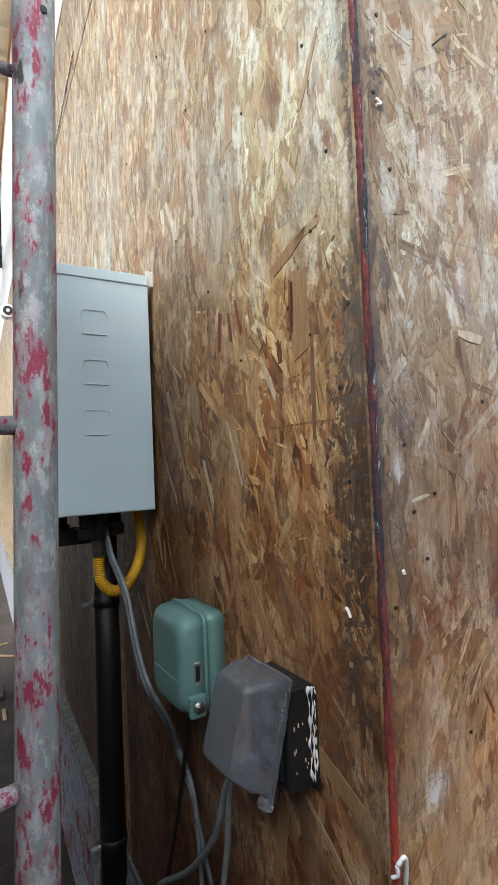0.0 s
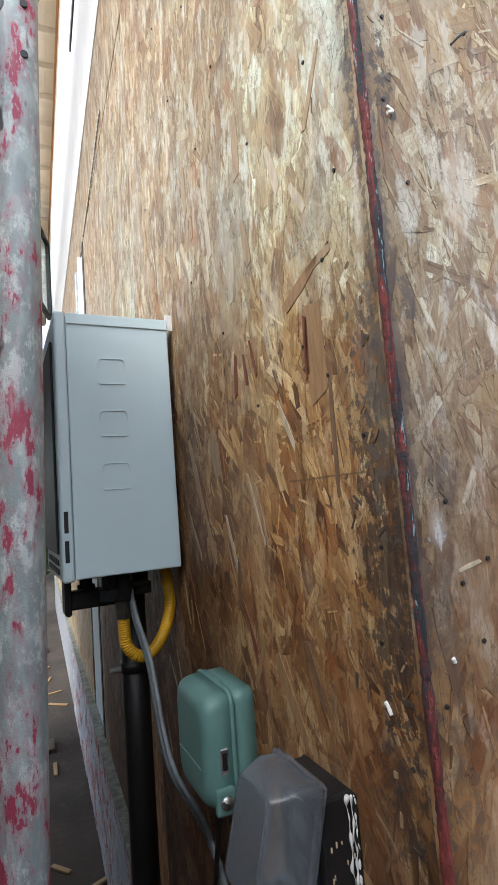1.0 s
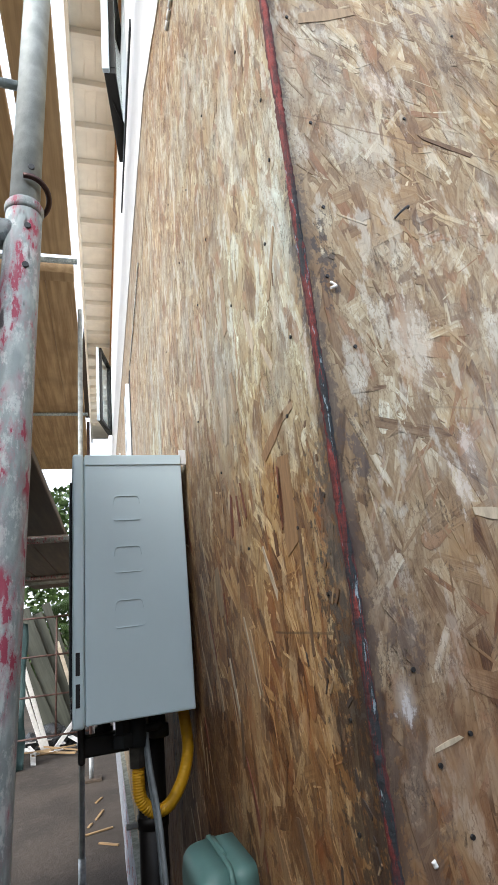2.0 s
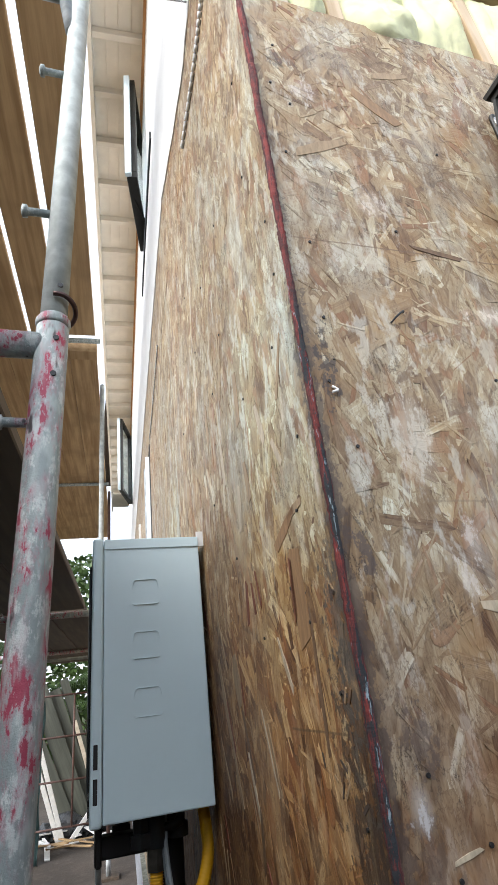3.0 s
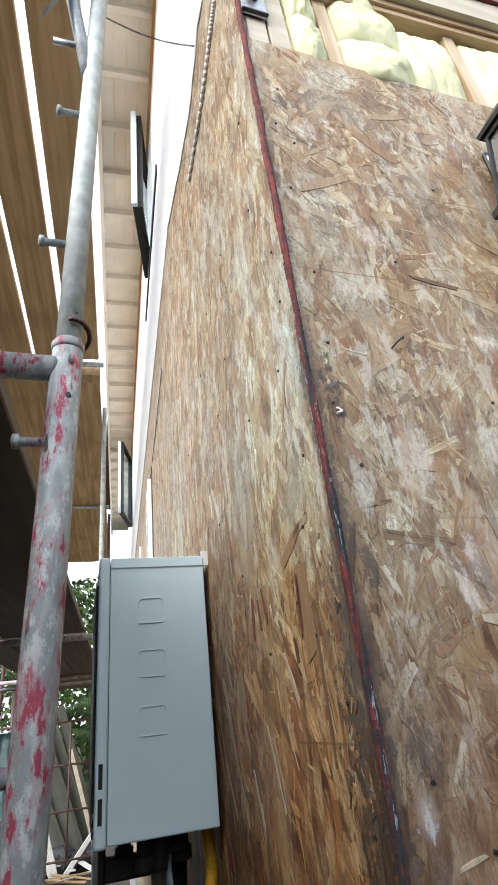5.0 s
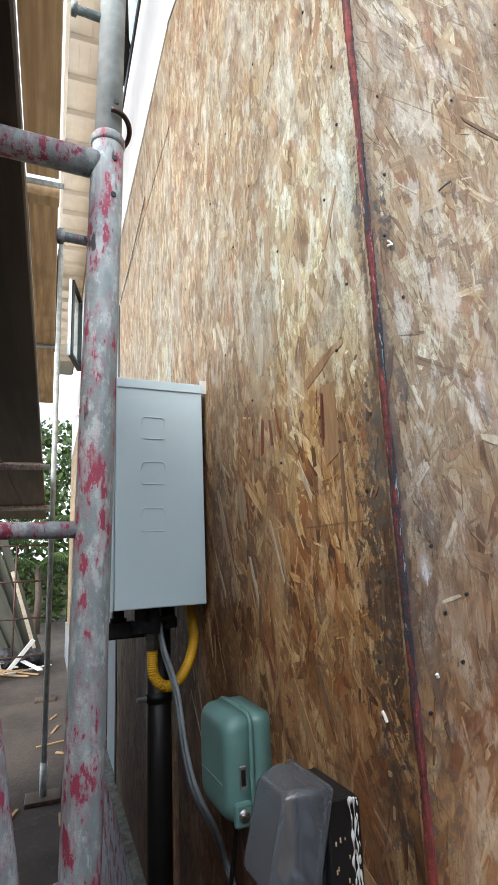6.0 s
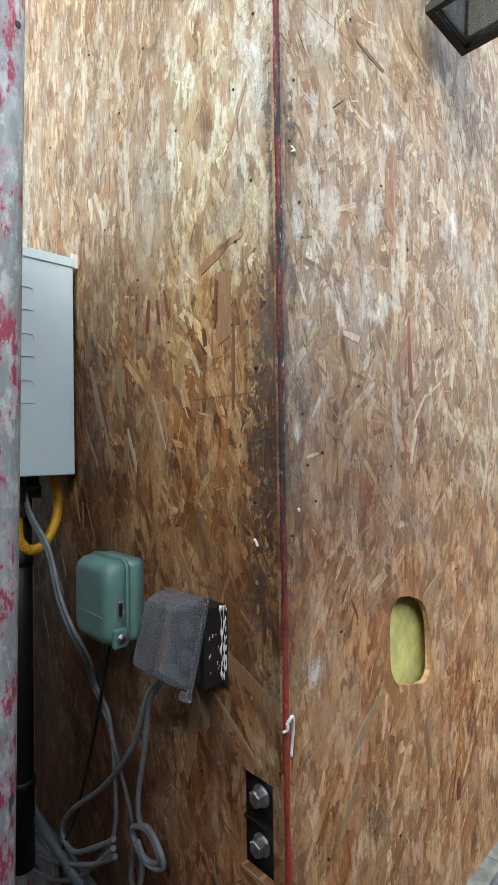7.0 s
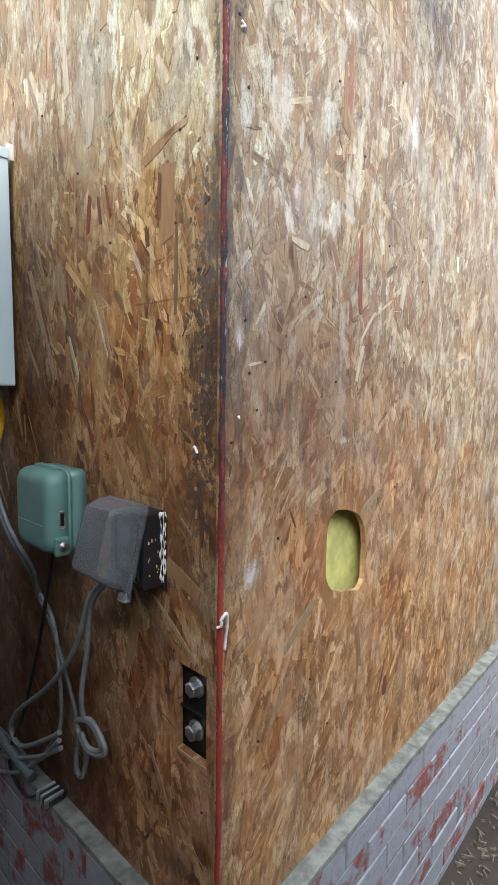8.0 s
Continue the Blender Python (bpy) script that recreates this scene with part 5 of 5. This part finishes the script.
# ---- distance: tarpaulin heap, debris, palms, neighbour ----
def sheet(m, w, h, material, label, seed):
    """A rippled cover that hangs from its upper edge."""
    tp = bmesh.new()
    rows = [[tp.verts.new((w * (a - 0.5) + 0.05 * noise.noise((a * 6, b * 4, seed)), 0.12 * noise.noise((a * 7, b * 3, seed + 5)) - 0.25 * (1 - b), h * b + 0.04 * noise.noise((a * 4, b, seed)))) for a in [i / 16 for i in range(17)]] for b in [j / 18 for j in range(19)]]
    for r, q in zip(rows, rows[1:]):
        for i in range(16):
            tp.faces.new((r[i], r[i + 1], q[i + 1], q[i])).smooth = True
    bmesh.ops.solidify(tp, geom=tp.faces[:], thickness=0.003)
    solid("tarpaulin", tp, material, label, "tarpaulin", m)


sheet(pose(-1.05, 8.3, GROUND), 0.75, 1.85, TARP, "blue-green tarpaulin draped from the scaffold", 1)


def heap_bag(m, r, seed):
    bm = bmesh.new()
    bmesh.ops.create_icosphere(bm, subdivisions=3, radius=r)
    for v in bm.verts:
        d = v.co.normalized()
        v.co *= 1 + 0.25 * noise.noise(d * 2.2 + Vector((seed, 0, 0))) + 0.10 * noise.noise(d * 7 + Vector((0, seed, 0)))
        v.co.z = max(v.co.z * 0.8, -0.45 * r)
    solid("rubbish_bag", bm, plain("black_bin_liner", (0.02, 0.022, 0.024), 0.3, 0, 0.3, 12, 0.01), "crumpled black rubbish bag on the dirt", "bag", m, group="rubbish bags")


for k, (x, y, r) in enumerate(((-0.62, 9.25, 0.20), (-0.34, 9.45, 0.24), (-0.12, 9.35, 0.18), (0.10, 9.5, 0.20))):
    heap_bag(pose(x, y, GROUND + 0.45 * r), r, k * 5.3)
DAMP = lumber("damp_grey_board", (0.085, 0.092, 0.072), (0.04, 0.044, 0.034), "z", 0.5)
for k, (x, y, w, ln, tilt) in enumerate(((-0.06, 9.75, 0.26, 2.25, -21), (0.10, 9.85, 0.22, 2.15, -20), (-0.26, 9.70, 0.20, 2.05, -24), (0.24, 9.9, 0.14, 2.3, -18))):
    solid("leaning_sheet", rbox((-w / 2, w / 2), (-0.012, 0.012), (0.0, ln), 0.003, 1), DAMP, "damp grey-green board leaning on the pile", "board", pose(x, y, GROUND, -3, tilt, 0), group="leaning sheets")
solid("pale_edge_board", rbox((-0.03, 0.03), (-0.02, 0.02), (0.0, 1.6), 0.003, 1), BEAMWOOD, "pale timber leaning beside the boards", "board", pose(0.20, 9.6, GROUND, -3, -17, 0))
rnd = random.Random(11)
for i in range(16):
    w, l = rnd.uniform(0.03, 0.09), rnd.uniform(0.15, 0.9)
    y = 7.9 + rnd.uniform(-0.5, 0.9)
    m = FAR @ pose(-1.10 + rnd.uniform(-0.35, 0.6), y, GROUND + 0.02 + rnd.uniform(0, 0.12), rnd.uniform(-6, 6), rnd.uniform(-8, 8), rnd.uniform(0, 180))
    solid("offcut", rbox((-w / 2, w / 2), (-l / 2, l / 2), (-0.008, 0.01), 0.002, 1), WHITEPAINT if i % 3 else PLANK, "white painted offcut lying on the dirt" if i % 3 else "brown timber offcut lying on the dirt", "offcut", m, group="scattered offcuts")
for x, ln, tilt in ((-0.38, 1.75, -17), (-0.44, 1.45, -19), (-0.30, 0.60, 40)):
    solid("leaning_board", rbox((-0.032, 0.032), (-0.02, 0.02), (0.0, ln), 0.004, 1), WHITEPAINT, "white trim board leaning against the pile", "board", pose(x, 9.0, GROUND, -4, tilt, 0), group="leaning boards")
for i in range(12):
    l = rnd.uniform(0.08, 0.3)
    m = FAR @ pose(rnd.uniform(-0.6, -0.08), rnd.uniform(1.2, 5.5), GROUND + 0.008, 0, 0, rnd.uniform(0, 180))
    solid("scrap", rbox((-0.012, 0.012), (-l / 2, l / 2), (-0.006, 0.006), 0.002, 1), PLANK, "brown wood scrap lying on the dirt", "wood scrap", m, group="wood scraps")


def palm(m, seed, h):
    r = random.Random(seed)
    root = thing("palm", m, "green palm with arching feathered fronds", "palm tree", group="garden palms")
    part("trunk", tube([(0, 0, 0), (0.05, 0, h * 0.5), (0, 0.05, h)], [0.10, 0.08, 0.06], 10), PLANKDARK, root)
    bm = bmesh.new()
    for k in range(15):
        a, ln, droop = r.uniform(0, 6.28), r.uniform(1.0, 1.7), r.uniform(0.5, 1.4)
        d = Vector((math.cos(a), math.sin(a), 0))
        sd = Vector((-math.sin(a), math.cos(a), 0))
        for i in range(26):
            t = (i + 2) / 28
            p = Vector((0, 0, h)) + d * ln * t + Vector((0, 0, 0.9 * t - droop * t * t))
            for s in (-1, 1):
                tip = p + sd * s * 0.38 * (1 - 0.6 * t) + d * 0.16 + Vector((0, 0, -0.14))
                vs = [bm.verts.new(q) for q in (p - d * 0.014, p + d * 0.014, tip)]
                bm.faces.new(vs)
    part("crown", bm, LEAF, root)
    return root


for i, (x, y, h) in enumerate(((-0.6, 12.5, 1.6), (0.4, 13.5, 2.6), (-1.6, 13.0, 2.1), (-2.4, 12.0, 2.9), (-0.2, 16.0, 4.2), (-1.0, 15.0, 3.2))):
    palm(FAR @ pose(x, y, GROUND), 20 + i, h)
fence = thing("garden_fence", FAR @ pose(-0.4, 18.0, GROUND), "weathered grey board fence at the end of the yard", "fence")
for i in range(30):
    part("board", rbox((-4.5 + 0.2 * i, -4.31 + 0.2 * i), (0, 0.02), (0, 1.7 + rnd.uniform(-0.02, 0.02)), 0.003, 1), PLANKDARK, fence)


# ---- single flakes and splinters that stand proud of the boards ----
def tinted_chip(name, color):
    n = Nodes(name)
    g = n.noise(n.coords((140, 140, 26)), 1.0, 5, 0.65)
    c = n.mix(n.step(g, 0.35, 0.65), [a * 0.72 for a in color], color)
    return n.done(c, 0.6, 0, g, 0.0008)


def lay_flake(bm, u, z, length, width, angle, axis, lift=0.0007, bend=0.0):
    """A thin flake with slanted, uneven ends, flat on the board."""
    a = radians(angle)
    d, s = (math.cos(a), math.sin(a)), (-math.sin(a), math.cos(a))
    r = random.uniform
    ring = [(-0.5, -0.5 * r(0.5, 1)), (-0.5 + r(0.0, 0.12), 0.5 * r(0.6, 1)), (r(-0.1, 0.1), 0.5), (0.5 - r(0.0, 0.1), 0.5 * r(0.4, 1)), (0.5, -0.5 * r(0.4, 1)), (r(-0.1, 0.1), -0.5)]
    lo, hi = [], []
    for p, q in ring:
        uu, zz = u + d[0] * p * length + s[0] * q * width, z + d[1] * p * length + s[1] * q * width
        w = lift * (1 + bend * p)
        put = (lambda k: (-k, uu, zz)) if axis == "x" else (lambda k: (uu, -k, zz))
        lo.append(bm.verts.new(put(0.0001)))
        hi.append(bm.verts.new(put(w)))
    bm.faces.new(hi)
    for i in range(6):
        j = (i + 1) % 6
        bm.faces.new((lo[i], lo[j], hi[j], hi[i]))


def strands(name, material, axis, m, span, count, lean, seed, label, clear_of=()):
    """Overlapping strands with splintered ends, thick as veneer; lean(z) gives (mean angle, spread)."""
    rnd = np.random.default_rng(seed)
    verts, faces, along, rims = [], [], [], []
    prof = ((-0.5, -0.10), (-0.47, -0.42), (-0.20, -0.5), (0.15, -0.47), (0.46, -0.40), (0.5, 0.05), (0.44, 0.30), (0.47, 0.46), (0.18, 0.5), (-0.18, 0.47), (-0.43, 0.42), (-0.46, 0.18))
    k = len(prof)
    for i in range(count):
        u, z = rnd.uniform(*span[0]), rnd.uniform(*span[1])
        fine = i > 0.72 * count
        ln = rnd.uniform(0.02, 0.06) if fine else min(0.16, 0.035 + rnd.gamma(2.0, 0.023))
        wd = rnd.uniform(0.0015, 0.005) if fine else min(ln * 0.45, 0.005 + rnd.gamma(2.0, 0.0060))
        mean, spread = lean(z)
        a = radians(rnd.normal(mean, spread))
        c, s = math.cos(a), math.sin(a)
        ru, rz = abs(c) * ln / 2 + abs(s) * wd / 2, abs(s) * ln / 2 + abs(c) * wd / 2
        if u - ru < span[0][0] or u + ru > span[0][1] or z - rz < span[1][0] or z + rz > span[1][1]:
            continue
        if any(abs(u - cu) < hu + ru and abs(z - cz) < hz + rz for cu, cz, hu, hz in clear_of):
            continue
        lift = 0.0002 + 0.0006 * i / count
        tip = rnd.uniform(-0.0002, 0.0004)
        ou, ov = rnd.uniform(0, 40), rnd.uniform(0, 40)
        jit = rnd.uniform(0.82, 1.1, (k, 2))
        n0 = len(verts)
        for low in (0, 1):
            for (p, q), (jp, jq) in zip(prof, jit):
                p, q = p * jp, q * jq
                uu, zz = u + c * p * ln - s * q * wd, z + s * p * ln + c * q * wd
                w = -0.0001 if low else lift + tip * p
                verts.append((-w, uu, zz) if axis == "x" else (uu, -w, zz))
                along.append((ou + p * ln, ov + q * wd))
                rims.append((p, q))
        faces.append(tuple(range(n0, n0 + k)))
        for e in range(k):
            f = (e + 1) % k
            faces.append((n0 + e, n0 + k + e, n0 + k + f, n0 + f))
    me = bpy.data.meshes.new(name)
    me.from_pydata(verts, [], faces)
    loop = np.empty(len(me.loops), dtype=np.int32)
    me.loops.foreach_get("vertex_index", loop)
    for layer, data in (("strand", along), ("rim", rims)):
        me.uv_layers.new(name=layer).data.foreach_set("uv", np.array(data, dtype=np.float32)[loop].ravel())
    me.materials.append(material)
    ob = new(name, me)
    ob.matrix_basis = m
    return tagged(ob, label, "strands", kind="stuff")


strands("wall_west_upper_strands", FLAKE_BLEACHED, "x", NEAR, ((0.014, 0.998), (1.72, 3.6)), 5200, lambda z: (88, 20), 4, "bleached wood strands pressed into the board")
strands("wall_west_strands", FLAKE_WEST, "x", NEAR, ((0.014, 0.998), (BASE + 0.004, 1.86)), 4200, lambda z: (72, 30), 3, "weathered wood strands pressed into the board", ((0.068, 0.87, 0.040, 0.084),))
strands("wall_west_far_strands", FLAKE_BLEACHED, "x", FAR, ((0.01, 1.39), (BASE + 0.004, 3.015)), 4000, lambda z: (90, 22), 9, "weathered wood strands pressed into the board")
strands("wall_south_strands", FLAKE_SOUTH, "y", pose(0, 0, 0), ((0.010, 1.9), (BASE + 0.004, TOP - 0.003)), 12000, lambda z: (62, 28) if z < 1.3 else (82, 34) if z < 2.1 else (100, 48), 5, "weathered wood strands pressed into the board", ((0.388, 1.088, 0.084, 0.112),))

DARKRED, ORANGE, STRAW, PALE, UMBER = tinted_chip("dark_red_flake", (0.20, 0.062, 0.032)), tinted_chip("orange_flake", (0.30, 0.175, 0.082)), tinted_chip("straw_flake", (0.35, 0.245, 0.14)), tinted_chip("pale_flake", (0.49, 0.41, 0.295)), tinted_chip("umber_flake", (0.17, 0.10, 0.055))
west = thing("wall_west_flakes", NEAR, "large single flakes in the west board", "flakes", kind="structure")
south = thing("wall_south_flakes", pose(0, 0, 0), "large single flakes in the south board", "flakes", kind="structure")
for u, z, ln, wd, ang, mt in ((0.153, 1.748, 0.085, 0.012, 92, DARKRED), (0.155, 1.83, 0.10, 0.020, 158, ORANGE), (0.115, 1.845, 0.07, 0.013, 172, STRAW), (0.135, 1.735, 0.13, 0.045, 91, ORANGE), (0.373, 1.764, 0.075, 0.013, 97, DARKRED), (0.221, 1.658, 0.085, 0.010, 62, PALE), (0.60, 1.62, 0.16, 0.020, 66, STRAW), (0.545, 1.50, 0.12, 0.014, 70, STRAW), (0.49, 1.646, 0.09, 0.040, 74, STRAW), (0.42, 1.42, 0.09, 0.012, 95, UMBER), (0.44, 1.49, 0.10, 0.011, 68, PALE), (0.10, 1.11, 0.11, 0.028, 25, ORANGE), (0.12, 1.015, 0.14, 0.010, 37, STRAW), (0.144, 1.945, 0.06, 0.012, 60, PALE), (0.239, 2.246, 0.07, 0.014, 88, PALE), (0.36, 1.93, 0.09, 0.022, 100, PALE), (0.30, 1.96, 0.08, 0.020, 80, STRAW), (0.20, 2.02, 0.09, 0.018, 75, PALE), (0.09, 2.06, 0.10, 0.010, 118, STRAW), (0.31, 2.13, 0.11, 0.024, 94, STRAW), (0.45, 2.05, 0.10, 0.02, 84, PALE), (0.11, 1.64, 0.17, 0.009, 91, UMBER), (0.27, 1.28, 0.13, 0.022, 55, ORANGE), (0.20, 1.33, 0.09, 0.012, 65, UMBER), (0.36, 1.31, 0.10, 0.013, 118, ORANGE), (0.24, 0.95, 0.15, 0.03, 105, ORANGE), (0.16, 0.70, 0.12, 0.012, 60, STRAW), (0.31, 0.75, 0.10, 0.02, 88, ORANGE), (0.56, 2.2, 0.12, 0.02, 88, STRAW), (0.65, 2.35, 0.12, 0.018, 95, PALE)):
    bm = bmesh.new()
    lay_flake(bm, u, z, ln, wd, ang, "x", 0.0014)
    part("flake", bm, mt, west)
for u, z, ln, wd, ang, mt in ((0.402, 1.640, 0.10, 0.016, 93, DARKRED), (0.322, 1.98, 0.12, 0.013, 91, ORANGE), (0.191, 1.689, 0.055, 0.014, 175, PALE), (0.44, 1.57, 0.09, 0.008, 50, PALE), (0.41, 1.49, 0.08, 0.013, 72, PALE), (0.074, 1.476, 0.035, 0.005, 12, PALE), (0.553, 2.065, 0.09, 0.02, 80, PALE), (0.575, 0.72, 0.09, 0.007, 70, UMBER), (0.595, 0.69, 0.05, 0.022, 88, DARKRED), (0.62, 0.67, 0.07, 0.008, 40, STRAW), (0.33, 1.356, 0.06, 0.02, 40, STRAW), (0.60, 1.66, 0.08, 0.02, 75, PALE), (0.64, 1.82, 0.10, 0.02, 80, STRAW), (0.78, 1.40, 0.11, 0.018, 65, PALE), (0.48, 1.18, 0.10, 0.02, 28, STRAW), (0.22, 0.98, 0.13, 0.022, 40, STRAW), (0.16, 0.85, 0.09, 0.014, 55, STRAW), (0.45, 0.85, 0.12, 0.02, 100, ORANGE), (0.27, 2.24, 0.10, 0.010, 172, UMBER), (0.10, 2.45, 0.12, 0.022, 30, STRAW), (0.24, 2.60, 0.12, 0.03, 140, ORANGE), (0.45, 2.35, 0.13, 0.02, 160, STRAW), (0.30, 2.72, 0.10, 0.02, 20, STRAW)):
    bm = bmesh.new()
    lay_flake(bm, u, z, ln, wd, ang, "y", 0.0014)
    part("flake", bm, mt, south)

random.seed(21)
for i in range(46):
    u, z = random.uniform(0.20, 0.92), random.uniform(0.95, 1.80)
    bm = bmesh.new()
    lay_flake(bm, u, z, random.uniform(0.05, 0.13), random.uniform(0.004, 0.012), random.gauss(68, 9), "x", random.uniform(0.0010, 0.0016))
    part("flake", bm, random.choice((PALE, STRAW, STRAW, ORANGE, DARKRED, UMBER)), west)

MOULDY = tinted_chip("mouldy_flake", (0.075, 0.055, 0.044))
for i in range(70):
    u, z = 0.014 + abs(random.gauss(0, 0.045)), random.gauss(1.48, 0.20)
    bm = bmesh.new()
    lay_flake(bm, u + 0.012, z, random.uniform(0.006, 0.020), random.uniform(0.002, 0.006), random.gauss(88, 40), "x", random.uniform(0.0010, 0.0017))
    part("flake", bm, random.choice((MOULDY, MOULDY, UMBER, UMBER, STRAW)), west)
# straw and gravel along the foot of the south wall
random.seed(5)
bm = bmesh.new()
for i in range(2600):
    x, y = random.uniform(0.7, 3.2), -0.06 - abs(random.gauss(0, 0.5))
    ln = random.uniform(0.004, 0.018)
    a = random.uniform(0, math.pi)
    box(bm, (-ln, ln), (-0.002, 0.002), (0, random.uniform(0.003, 0.012)), pose(x, y, GROUND + random.uniform(0, 0.008), random.uniform(-15, 15), random.uniform(-15, 15), math.degrees(a)))
solid("straw", bm, plain("grey_straw", (0.26, 0.22, 0.16), 0.9, 0, 0.6, 60), "straw and chips strewn on the dirt", "straw", kind="stuff")


# bullet lamp on the far wall, and the hedge at the end of the yard
eye = thing("security_lamp", FAR @ pose(-0.02, 2.35, 2.60), "white round security lamp on a wall arm", "lamp")
part("arm", tube(curve([(0.02, 0.0, -0.10), (-0.06, -0.01, -0.09), (-0.12, -0.02, -0.03)], 5), 0.018, 10), WHITEPAINT, eye)
part("housing", tube([(-0.13, 0.10, 0.015), (-0.13, -0.04, 0.0), (-0.13, -0.06, -0.002)], [0.040, 0.046, 0.044], 20), WHITEPAINT, eye)
part("lens", tube([(-0.13, -0.0605, -0.002), (-0.13, -0.064, -0.002)], 0.030, 18), BLACK, eye)
part("lens_ring", tube([(-0.13, -0.0642, -0.002), (-0.13, -0.066, -0.002)], 0.012, 14), STEEL, eye)
random.seed(31)
bm = bmesh.new()
for i in range(13000):
    c = Vector((random.uniform(-6, 3.5), 14.5 + random.gauss(0, 0.5), GROUND + random.uniform(0, 1) ** 0.8 * (5.6 + 1.2 * noise.noise((i % 37, 1, 2)))))
    d = Vector((random.uniform(-1, 1), random.uniform(-1, 1), random.uniform(-1, 0.6))).normalized()
    s = d.cross(Vector((0.2, 0.9, 0.3))).normalized() * random.uniform(0.03, 0.07)
    ln = random.uniform(0.12, 0.3)
    bm.faces.new([bm.verts.new(p) for p in (c, c + d * ln * 0.5 + s, c + d * ln, c + d * ln * 0.5 - s)])
solid("hedge", bm, LEAF, "dense green garden hedge behind the yard", "hedge", FAR, kind="stuff")
